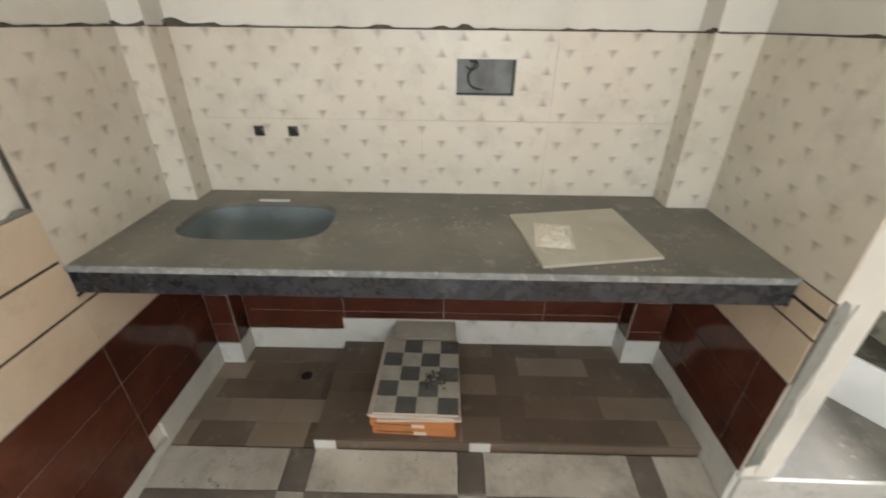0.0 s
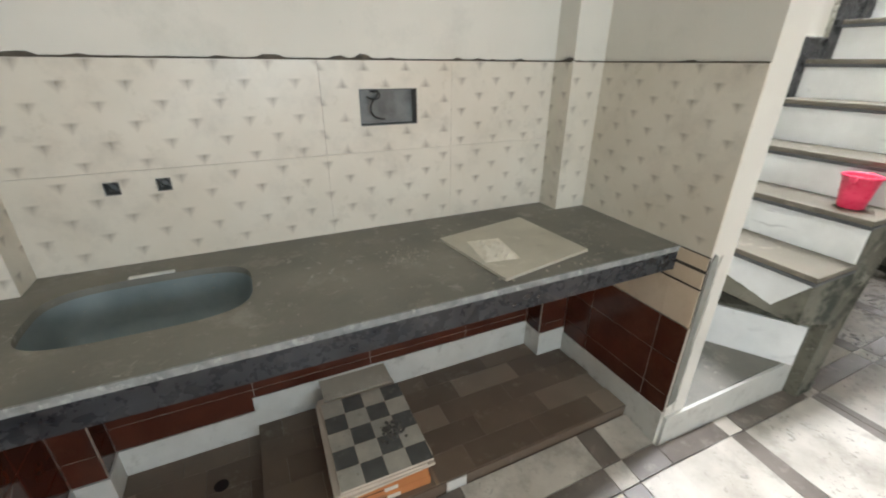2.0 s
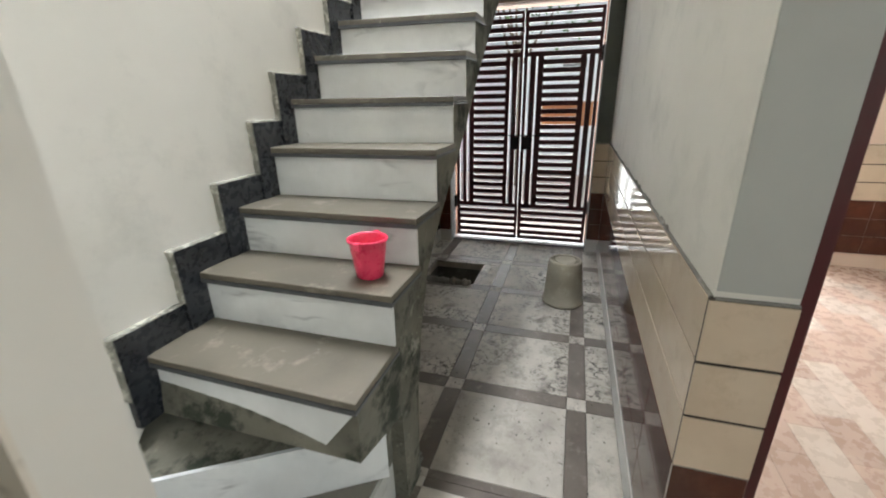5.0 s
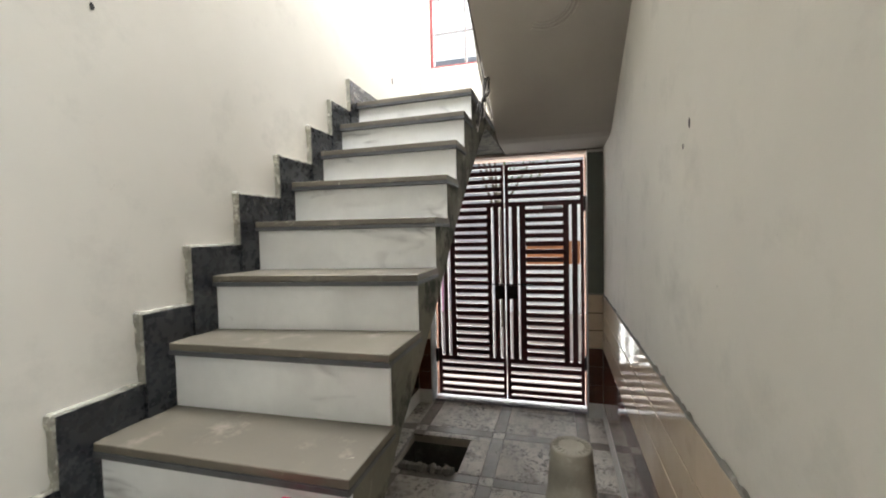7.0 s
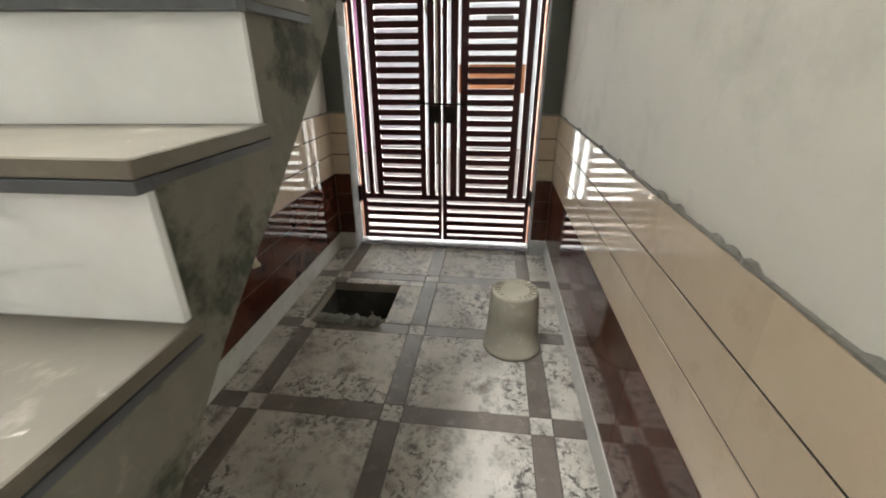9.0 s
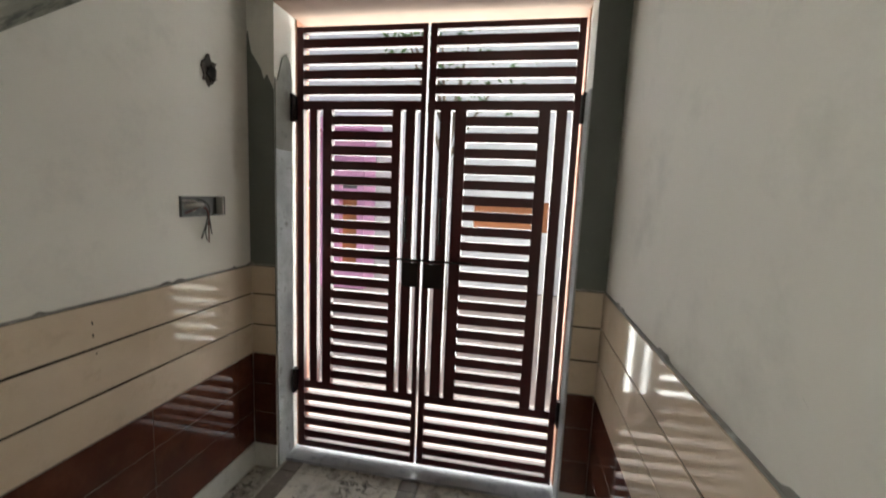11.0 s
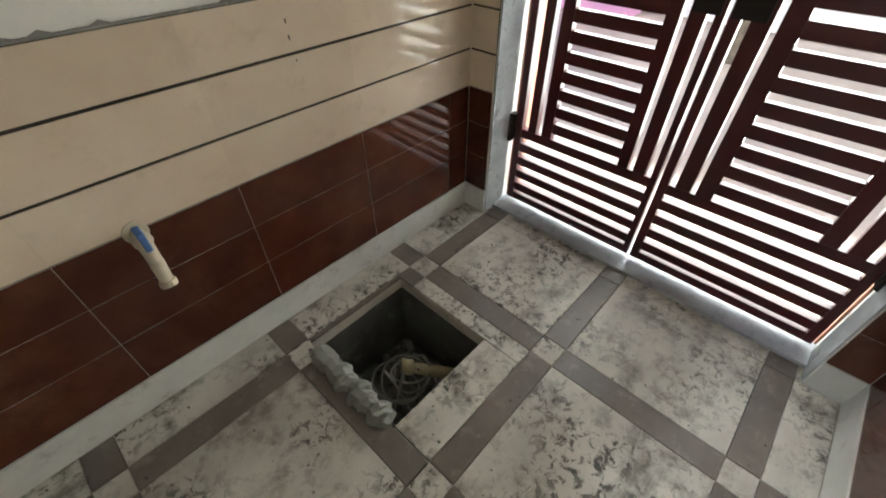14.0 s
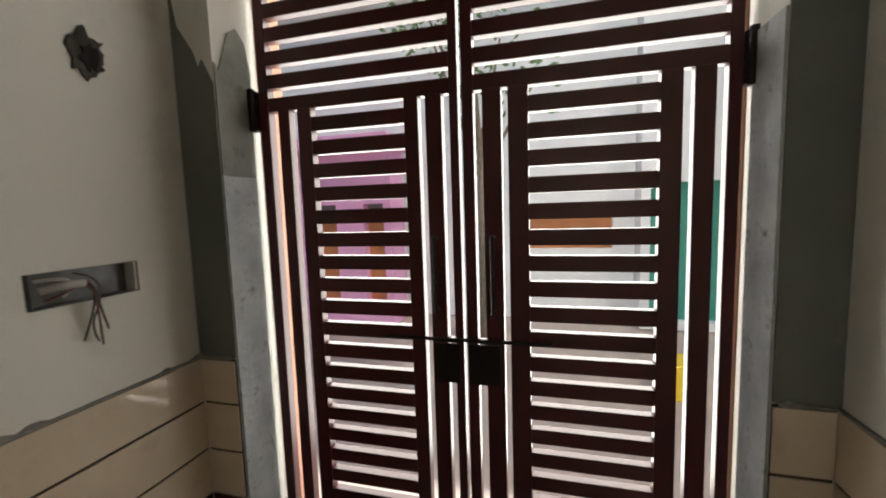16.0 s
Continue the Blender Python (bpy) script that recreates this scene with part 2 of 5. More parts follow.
# ---- building helpers ----
def box_in(bm, lo, hi):
    m = Matrix.Translation([(a + b) / 2 for a, b in zip(lo, hi)]) @ Matrix.Diagonal([abs(b - a) for a, b in zip(lo, hi)] + [1])
    return bmesh.ops.create_cube(bm, size=1, matrix=m)["verts"]


def prism(bm, outline, lo, hi, axis="z"):
    """A closed outline in the plane across the axis, drawn out from lo to hi."""
    def put(p, h):
        return {"z": (p[0], p[1], h), "y": (p[0], h, p[1]), "x": (h, p[0], p[1])}[axis]
    a = [bm.verts.new(put(p, lo)) for p in outline]
    b = [bm.verts.new(put(p, hi)) for p in outline]
    bm.faces.new(a), bm.faces.new(b[::-1])
    for i in range(len(a)):
        bm.faces.new((a[i], b[i], b[(i + 1) % len(a)], a[(i + 1) % len(a)]))
    bmesh.ops.recalc_face_normals(bm, faces=bm.faces)
    return bm


def tube(bm, a, b, r, r2=None, sides=12):
    a, b = Vector(a), Vector(b)
    m = Matrix.Translation((a + b) / 2) @ (b - a).to_track_quat("Z", "Y").to_matrix().to_4x4()
    bmesh.ops.create_cone(bm, cap_ends=True, segments=sides, radius1=r, radius2=r if r2 is None else r2, depth=(b - a).length, matrix=m)


def soften(bm, w=0.003, segments=1):
    bmesh.ops.bevel(bm, geom=[e for e in bm.edges if len(e.link_faces) == 2 and e.calc_face_angle(0) > 0.5], offset=w, segments=segments, affect="EDGES")
    return bm


def part(name, bm, material, parent=None, label="", smooth=False):
    me = bpy.data.meshes.new(name)
    bm.to_mesh(me)
    bm.free()
    for m in material if isinstance(material, (list, tuple)) else [material]:
        me.materials.append(m)
    if smooth:
        me.polygons.foreach_set("use_smooth", [True] * len(me.polygons))
    ob = new(name, me)
    ob.parent = parent
    return tagged(ob, label)


def block(name, lo, hi, material, parent=None, label="", bevel=0.0):
    bm = bmesh.new()
    box_in(bm, lo, hi)
    if bevel:
        soften(bm, bevel)
    return part(name, bm, material, parent, label)


def boxes(name, spans, material, parent=None, label=""):
    bm = bmesh.new()
    for lo, hi in spans:
        box_in(bm, lo, hi)
    return part(name, bm, material, parent, label)


def structure(ob, label, category):
    return tagged(ob, label, category, "", "structure")


def thing(name, place, label, category, group=""):
    ob = new(name)
    ob.location = place
    return tagged(ob, label, category, group)


def curve(name, points, r, material, parent=None, label=""):
    cu = bpy.data.curves.new(name, "CURVE")
    cu.dimensions, cu.bevel_depth, cu.bevel_resolution, cu.resolution_u = "3D", r, 2, 6
    sp = cu.splines.new("NURBS")
    sp.points.add(len(points) - 1)
    for p, q in zip(sp.points, points):
        p.co = (*q, 1)
    sp.use_endpoint_u, sp.order_u = True, 3
    me_ob = bpy.data.objects.new(name, cu)
    me = bpy.data.meshes.new_from_object(me_ob)
    me.materials.append(material)
    bpy.data.objects.remove(me_ob)
    ob = new(name, me)
    ob.parent = parent
    return tagged(ob, label)


# ---- the plan ----
LEFT, RIGHT, BACK = -0.73, 1.233, 1.816       # kitchen niche
CORR_S, CORR_N, CORR_E = 0.255, 1.90, 5.14    # corridor
GATE_X, GATE_TOP = 5.29, 2.188
WALL_X = 1.95                                 # where the wall between corridor and room ends
CEIL, UPPER, LANDING = 2.95, 4.9, 2.365
STEP_Y = 1.045
PIT = (4.085, 4.533, 1.275, 1.73)

def pierced(axis, c0, c1, u0, u1, z0, z1, holes):
    """Boxes that fill a sheet but for its holes (u0, u1, z0, z1). axis: the one the sheet runs along."""
    us, zs, out = sorted({u0, u1, *[v for o in holes for v in o[:2] if u0 < v < u1]}), sorted({z0, z1, *[v for o in holes for v in o[2:] if z0 < v < z1]}), []
    for a, b in zip(us, us[1:]):
        run = None
        for c, d in zip(zs, zs[1:]):
            if any(o[0] <= a and b <= o[1] and o[2] <= c and d <= o[3] for o in holes):
                continue
            out.append(((a, c0, c), (b, c1, d)) if axis == "x" else ((c0, a, c), (c1, b, d)))
    return out


BACK_HOLES = [(0.314, 0.511, 1.237, 1.351), (-0.412, -0.376, 1.088, 1.124), (-0.289, -0.253, 1.088, 1.124)]
NORTH_HOLES = [(4.722, 4.958, 1.292, 1.372)]
ROOM_HOLES = [(-1.35, -1.17, 1.21, 1.34)]

# ---- walls ----
wall_back = structure(boxes("wall_niche_back", pierced("x", BACK, BACK + 0.05, LEFT - 0.15, RIGHT, -0.05, CEIL, BACK_HOLES) + [((LEFT - 0.15, BACK + 0.05, -0.05), (RIGHT, BACK + 0.2, CEIL))], PAINT), "off-white plastered wall with dirt streaks above the kitchen tiles", "wall")
wall_left = structure(boxes("wall_niche_side", [((LEFT - 0.15, -3.4, -0.05), (LEFT, BACK, CEIL))], PAINT), "white plastered kitchen side wall with bluish daylight", "wall")
partition = structure(boxes("wall_partition", [((RIGHT, 1.125, 0.19), (1.345, CORR_N, UPPER)), ((RIGHT, 1.125, -0.05), (1.345, CORR_N, 0.19))], PAINT), "thin white plastered partition between kitchen counter and staircase", "wall")
wall_north = structure(boxes("wall_stair_side", pierced("x", CORR_N, CORR_N + 0.05, 1.345, 5.29, -0.6, UPPER, NORTH_HOLES) + [((1.345, CORR_N + 0.05, -0.6), (5.29, CORR_N + 0.2, UPPER))], PAINT), "tall off-white plastered wall along the staircase with scuffs", "wall")
wall_south = structure(boxes("wall_corridor_side", [((WALL_X, 0.105, -0.05), (CORR_E, CORR_S, UPPER))], PAINT), "off-white plastered corridor wall with small nicks", "wall")
wall_end = structure(boxes("wall_gate_side", [
    ((CORR_E, 0.105, -0.05), (5.45, 0.38, 2.25)), ((CORR_E, 1.765, -0.6), (5.45, CORR_N + 0.2, 2.25)),
    ((CORR_E, 0.105, 2.25), (5.45, CORR_N + 0.2, 2.40)),
    ((5.29, 0.105, 2.40), (5.45, CORR_N + 0.2, 3.125)), ((5.29, 1.756, 3.125), (5.45, CORR_N + 0.2, 4.5)),
    ((5.29, 0.105, 3.125), (5.45, 0.75, 4.5)), ((5.29, 0.105, 4.5), (5.45, CORR_N + 0.2, UPPER))], PAINT), "plastered end wall round the entrance gate and the stair window", "wall")
wall_room = structure(boxes("wall_room", [
    *pierced("y", 5.3, 5.35, -3.4, -0.95, -0.05, CEIL, ROOM_HOLES), ((5.35, -3.4, -0.05), (5.45, -0.95, CEIL)), ((5.3, -0.95, 2.1), (5.45, 0.104, CEIL)), ((5.3, -0.03, -0.05), (5.45, 0.104, 2.1)),
    # south wall out of view, with an opening added for the kitchen lamp
    ((LEFT, -3.6, -0.05), (5.45, -3.4, 0.9)), ((LEFT, -3.6, 2.4), (5.45, -3.4, CEIL)),
    ((LEFT, -3.6, 0.9), (-0.6, -3.4, 2.4)), ((1.6, -3.6, 0.9), (5.45, -3.4, 2.4)), ((CORR_E, 0.03, -0.05), (5.3, 0.104, CEIL))], PAINT_ROOM), "peach-cream painted walls of the side room", "wall")
ceiling = structure(boxes("ceiling", [((LEFT - 0.15, -3.6, CEIL), (1.345, BACK + 0.2, CEIL + 0.13)), ((1.345, -3.6, CEIL), (3.1, STEP_Y, CEIL + 0.13)), ((3.1, -3.6, CEIL), (5.45, 0.104, CEIL + 0.13))], PAINT), "plain off-white ceiling slab", "ceiling")
roof = structure(boxes("ceiling_stairwell", [((1.2, 0.105, UPPER), (5.45, CORR_N + 0.2, UPPER + 0.1)), ((1.345, 0.9, CEIL + 0.13), (1.5, STEP_Y, UPPER))], PAINT), "plain white ceiling over the stairwell", "ceiling")
wall_upper = structure(boxes("wall_upper_floor", [((1.2, 0.105, CEIL + 0.13), (1.345, CORR_N, UPPER)), ], PAINT), "white plastered upper wall of the stairwell", "wall")

# ---- floor ----
px0, px1, py0, py1 = PIT
floor = structure(boxes("floor", [((LEFT - 0.15, 0.105, -0.06), (px0, 2.1, -0.012)), ((px1, 0.105, -0.06), (5.29, 2.1, -0.012)),
                                  ((px0, 0.105, -0.06), (px1, py0, -0.012)), ((px0, py1, -0.06), (px1, 2.1, -0.012))], LIGHT_GROUT), "mortar bed under the pale marble floor tiles", "floor")
floor_room = structure(block("floor_room", (LEFT, -3.4, -0.06), (5.45, 0.1045, -0.012), LIGHT_GROUT), "mortar bed under the wood-toned room tiles", "floor")
ground = structure(block("ground", (5.45, -60, -0.2), (80, 60, -0.02), surface("pale_dusty_paving", (0.55, 0.47, 0.42), (0.42, 0.36, 0.32), 0.8, 2.0)), "pale dusty street paving outside the gate", "ground")

# the plaster above the stairs stands out from the wall below
bm = prism(bmesh.new(), [(1.345, 0.0), (1.76, 0.5), (2.05, 0.7), (3.80, 2.12), (4.80, 2.12), (4.80, UPPER), (1.345, UPPER)], 0.0, 1.0, "y")
for v in bm.verts:
    v.co.y = CORR_N - 0.0005 if v.co.y > 0.5 else 1.785 - 0.03 * (v.co.x - 2.2)
stair_plaster = structure(part("wall_stair_plaster", bm, PAINT), "off-white scuffed plaster of the wall above the stairs", "wall")


def stair_face(x):
    return 1.785 - 0.03 * (x - 2.2)
# ---- staircase ----
STEP_X = [1.785, 2.04, 2.270, 2.497, 2.735, 2.945, 3.125, 3.300, 3.480, 3.670]
STEP_L = [1.80, 2.04, 2.260, 2.478, 2.645, 2.855, 3.085, 3.315, 3.500, 3.695]
STEP_Z = [0.715, 0.900, 1.077, 1.276, 1.461, 1.648, 1.824, 1.999, 2.174, 2.345]


def staircase():
    st = thing("staircase", (0, 0, 0), "white marble staircase with dusty granite treads and raw concrete edge", "staircase")
    xs, xl, zs = STEP_X, STEP_L, STEP_Z
    # concrete waist, deeper against the wall than at its open edge
    steps = [(0.03, zs[0] - 0.03)]
    front = [(xs[0] + 0.03, zs[0] - 0.03)]
    back = [(xl[0] + 0.03, zs[0] - 0.03)]
    for i in range(1, len(xs)):
        for x, out in ((xs, front), (xl, back)):
            out += [(x[i] + 0.03, zs[i - 1] - 0.03), (x[i] + 0.03, zs[i] - 0.03)]
    front += [(5.28, zs[-1] - 0.03), (5.28, 2.255), (4.15, 2.255), (3.94, 2.10), (3.72, 1.93), (3.46, 1.74), (3.2, 1.53), (3.0, 1.35), (2.8, 1.17), (2.58, 1.01), (2.40, 0.84), (2.30, 0.62), (2.25, 0.40), (2.22, 0.0), (2.10, 0.0), (2.09, 0.42), (1.80, 0.50)]
    back += [(5.28, zs[-1] - 0.03), (5.28, 2.255), (4.84, 2.255), (4.5, 2.0), (4.185, 1.75), (3.99, 1.63), (3.82, 1.44), (3.62, 1.22), (3.3, 0.95), (2.7, 0.6), (2.40, 0.40), (2.33, 0.3), (2.28, 0.2), (2.25, 0.0), (2.10, 0.0), (2.09, 0.42), (1.80, 0.50)]
    bm = bmesh.new()
    sheets = []
    layers = 14
    r = random.Random(6)
    for k in range(layers + 1):
        f = k / layers
        y = (STEP_Y + 0.012) * (1 - f) + (CORR_N - 0.002) * f
        ring = []
        for n, (a, b) in enumerate(zip(front, back)):
            p = Vector((a[0] * (1 - f) + b[0] * f, y, a[1] * (1 - f) + b[1] * f))
            if 2 * len(xs) + 1 < n < len(front) - 3 and 0 < k < layers:
                p.z += 0.02 * noise.noise(p * 5)
            if 3.0 < b[0] < 3.9 and b[1] < 1.5:
                p.x += 0.2 * math.sin(math.pi * f)
            if k == 0 and 2 * len(xs) + 1 < n < len(front) - 4:
                p.z += r.uniform(-0.012, 0.012)
            if y > stair_face(p.x) and n < 2 * len(xs):
                p.z -= 0.002
            ring.append(bm.verts.new(p))
        sheets.append(ring)
    m = len(front)
    for a, b in zip(sheets, sheets[1:]):
        for i in range(m):
            bm.faces.new((a[i], b[i], b[(i + 1) % m], a[(i + 1) % m]))
    bm.faces.new(sheets[0]), bm.faces.new(sheets[-1][::-1])
    bmesh.ops.recalc_face_normals(bm, faces=bm.faces)
    part("body", bm, CEMENT_STAIR, st, "raw stained concrete waist slab")
    for i, z in enumerate(zs):
        a, b = xs[i], xl[i]
        a2, b2 = (xs[i + 1] + 0.03, xl[i + 1] + 0.03) if i + 1 < len(xs) else (5.28, 5.28)
        yw = stair_face(a) - 0.001
        k = (yw - STEP_Y) / (stair_face(a) - STEP_Y)
        part("tread", soften(prism(bmesh.new(), [(a, STEP_Y), (a2, STEP_Y), (b2, yw), (b, yw)], z - 0.022, z, "z"), 0.002), TREAD, st)
        part("nosing", prism(bmesh.new(), [(a - 0.003, STEP_Y - 0.001), (a + 0.02, STEP_Y - 0.001), (b + 0.02, yw - 0.021), (b - 0.003, yw - 0.021)], z - 0.036, z - 0.0225, "z"), NOSING, st)
        part("side_edge", prism(bmesh.new(), [(a + 0.021, STEP_Y - 0.001), (a2, STEP_Y - 0.001), (a2, STEP_Y + 0.010), (a + 0.021, STEP_Y + 0.010)], z - 0.034, z - 0.0225, "z"), NOSING, st)
        zb = zs[i - 1] if i else 0.515
        bm = prism(bmesh.new(), [(a + 0.018, STEP_Y + 0.008), (a + 0.029, STEP_Y + 0.008), (b + 0.029, yw - 0.002), (b + 0.018, yw - 0.002)], zb + 0.0005, z - 0.037, "z")
        if not i:
            for v in bm.verts:
                if v.co.z < 0.6 and v.co.y < 1.2:
                    v.co.y += 0.125
        part("riser", bm, RISER, st)
    # winder steps at the foot
    part("curb", prism(bmesh.new(), [(1.235, 0.0), (2.20, 0.0), (2.20, 0.185), (1.235, 0.20)], 1.112, 1.1245, "y"), SKIRT, st, "dusty white tiled front of the lowest step")
    part("winder", prism(bmesh.new(), [(1.346, 1.1255), (2.20, 1.1255), (2.05, 1.87), (1.346, 1.87)], -0.01, 0.197, "z"), GRANITE_TOP, st, "dusty grey granite winder tread")
    bm = bmesh.new()
    low = [(2.034, 1.105), (1.815, 1.448), (1.545, 1.868), (2.092, 1.868), (2.092, 1.105)]
    top = [0.398, 0.396, 0.392, 0.506, 0.44]
    a = [bm.verts.new((*p, 0.198)) for p in low]
    b = [bm.verts.new((*p, z)) for p, z in zip(low, top)]
    bm.faces.new(a), bm.faces.new((b[0], b[1], b[4])), bm.faces.new((b[1], b[2], b[3], b[4]))
    for i in range(5):
        bm.faces.new((a[i], b[i], b[(i + 1) % 5], a[(i + 1) % 5]))
    bmesh.ops.recalc_face_normals(bm, faces=bm.faces)
    part("winder", bm, CEMENT_STAIR, st, "rough unfinished concrete behind the angled riser")
    part("riser", prism(bmesh.new(), [(2.032, 1.098), (1.535, 1.868), (1.523, 1.862), (2.020, 1.090)], 0.198, 0.402, "z"), RISER, st, "white marble riser set at an angle")
    return st


staircase()

# stepped skirting of black granite up the stair wall
def skirting_stair_edge(x, x2, z0, z, f, seed):
    """Torn grey mortar squeezed out along the top and the front of one step of the skirting."""
    r = random.Random(seed)
    path = [(x - 0.0755, z0 + 0.101 + (z - z0) * k / 9) for k in range(10)] + [(x - 0.0755 + (x2 - 0.077 - x + 0.0755) * k / 10, z + 0.1005) for k in range(11)]
    bm = bmesh.new()
    prev = None
    for k, (px, pz) in enumerate(path):
        w = 0.004 + r.uniform(0, 0.005) + (0.004 if k in (8, 9, 10) else 0)
        dx, dz = (-w, w * 0.3) if k < 10 else (-w * 0.2, w)
        ring = [bm.verts.new(p) for p in ((px, f - 0.017, pz), (px, f + 0.012, pz), (px + dx, f + 0.012, pz + dz), (px + dx * 0.8, f - 0.012 - r.uniform(0, 0.004), pz + dz * 0.8))]
        if prev:
            for q in range(4):
                bm.faces.new((prev[q], prev[(q + 1) % 4], ring[(q + 1) % 4], ring[q]))
        prev = ring
    bmesh.ops.recalc_face_normals(bm, faces=bm.faces)
    part("mortar", bm, SKIRT_MORTAR, skirting_stair, "torn grey mortar edge")


SKIRT_MORTAR = surface("torn_grey_mortar", (0.34, 0.33, 0.28), (0.17, 0.165, 0.14), 0.9, 25, (0.6, 0.58, 0.5), 30, (0.52, 0.62), 0.7, 60)
skirting_stair = thing("stair_skirting", (0, 0, 0), "stepped black granite skirting with pale mortar edge along the stairs", "skirting")
for i, (x, z) in enumerate(zip(STEP_L, STEP_Z)):
    x2 = STEP_L[i + 1] if i + 1 < len(STEP_L) else x + 0.36
    z0 = STEP_Z[i - 1] if i else 0.5
    f = stair_face(x + 0.1)
    block("upright", (x - 0.075, f - 0.02, z0 + 0.001), (x + 0.018, f + 0.012, z + 0.10), GRANITE, skirting_stair)
    block("strip", (x + 0.019, f - 0.018, z + 0.001), (x2 - 0.077, f + 0.012, z + 0.10), GRANITE, skirting_stair)
    skirting_stair_edge(x, x2, z0, z, f, i)

# the flight above the corridor, seen from below
flight = structure(part("upper_flight", prism(bmesh.new(), [(5.14, 2.245), (4.70, 2.252), (4.62, 2.266), (4.54, 2.30), (2.6, 3.34), (2.6, 3.6), (4.6, 2.55), (5.14, 2.396)], CORR_S, STEP_Y - 0.001, "y"), SOFFIT), "grey-beige plastered soffit of the upper stair flight over the corridor", "ceiling")

# ---- kitchen counter ----
def counter():
    c = thing("kitchen_counter", (0, 0, 0), "dusty black granite kitchen counter with oval sink cut-out and front apron", "counter")
    z1, z0 = 0.877, 0.857
    bm = bmesh.new()
    sx, sy, rx, ry = -0.33, 1.545, 0.243, 0.15
    ring, outer = [], []
    n = 48
    for i in range(n):
        a = 2 * math.pi * i / n
        ca, sa = math.cos(a), math.sin(a)
        e = 2 / 3.6
        ring.append((sx + rx * math.copysign(abs(ca) ** e, ca), sy + ry * math.copysign(abs(sa) ** e, sa)))
    x0, x1, y0, y1 = LEFT, RIGHT, 1.235, BACK
    for i in range(n):
        a = 2 * math.pi * (i) / n
        ca, sa = math.cos(a), math.sin(a)
        px, py = ring[i]
        dx, dy = px - sx, py - sy
        k = min(((x1 if dx > 0 else x0) - sx) / dx if abs(dx) > 1e-6 else 1e9, ((y1 if dy > 0 else y0) - sy) / dy if abs(dy) > 1e-6 else 1e9)
        outer.append((sx + dx * k, sy + dy * k))
    pts = []
    for z in (z1, z0):
        pts.append(([bm.verts.new((*p, z)) for p in ring], [bm.verts.new((*p, z)) for p in outer]))
    for level, (r, o) in enumerate(pts):
        for i in range(n):
            j = (i + 1) % n
            f = (r[i], o[i], o[j], r[j])
            bm.faces.new(f if level == 0 else f[::-1])
    for i in range(n):
        j = (i + 1) % n
        bm.faces.new((pts[0][0][i], pts[0][0][j], pts[1][0][j], pts[1][0][i]))
        bm.faces.new((pts[0][1][j], pts[0][1][i], pts[1][1][i], pts[1][1][j]))
    # fill the four corners
    for cx, cy in ((x0, y0), (x1, y0), (x0, y1), (x1, y1)):
        for z, flip in ((z1, 0), (z0, 1)):
            near = sorted(outer, key=lambda p: (p[0] - cx) ** 2 + (p[1] - cy) ** 2)
            a = [p for p in near if abs(p[0] - cx) < 1e-6][:1]
            b = [p for p in near if abs(p[1] - cy) < 1e-6][:1]
            if a and b and a[0] != b[0]:
                bm.faces.new([bm.verts.new((*p, z)) for p in (a[0], (cx, cy), b[0])])
    bmesh.ops.remove_doubles(bm, verts=bm.verts, dist=1e-5)
    bmesh.ops.recalc_face_normals(bm, faces=bm.faces)
    part("worktop", bm, GRANITE_TOP, c)
    block("front_edge", (LEFT, 1.229, 0.858), (RIGHT, 1.2345, 0.8775), GRANITE_EDGE, c, "chipped pale front edge")
    block("apron", (LEFT, 1.232, 0.79), (RIGHT, 1.252, 0.8565), GRANITE, c, "black polished granite apron")
    # sink bowl
    bm = bmesh.new()
    rows = []
    for z, s in ((z0 - 0.001, 1.04), (z0 - 0.02, 1.03), (z0 - 0.10, 0.95), (z0 - 0.15, 0.82), (z0 - 0.165, 0.5), (z0 - 0.168, 0.08)):
        rows.append([bm.verts.new((sx + (p[0] - sx) * s, sy + (p[1] - sy) * s, z)) for p in ring])
    for r, q in zip(rows, rows[1:]):
        for i in range(n):
            bm.faces.new((r[i], r[(i + 1) % n], q[(i + 1) % n], q[i]))
    bm.faces.new(rows[-1])
    bmesh.ops.recalc_face_normals(bm, faces=bm.faces)
    part("sink_bowl", bm, surface("bluish_dusty_steel", (0.27, 0.32, 0.33), (0.17, 0.21, 0.22), 0.45, 6.0, metal=0.3), c, "dusty blue-grey sink bowl", True)
    return c


counter()
pil = structure(boxes("wall_pilaster", [((LEFT, 1.709, 0.0), (-0.633, BACK, CEIL)), ((1.088, 1.709, 0.0), (RIGHT, BACK, CEIL))], PAINT), "plastered corner pilasters in the kitchen niche", "wall")

# motif tiles: thin sheets on the niche walls
def cladding(name, spans, material, label):
    return structure(boxes(name, spans, material), label, "wall")


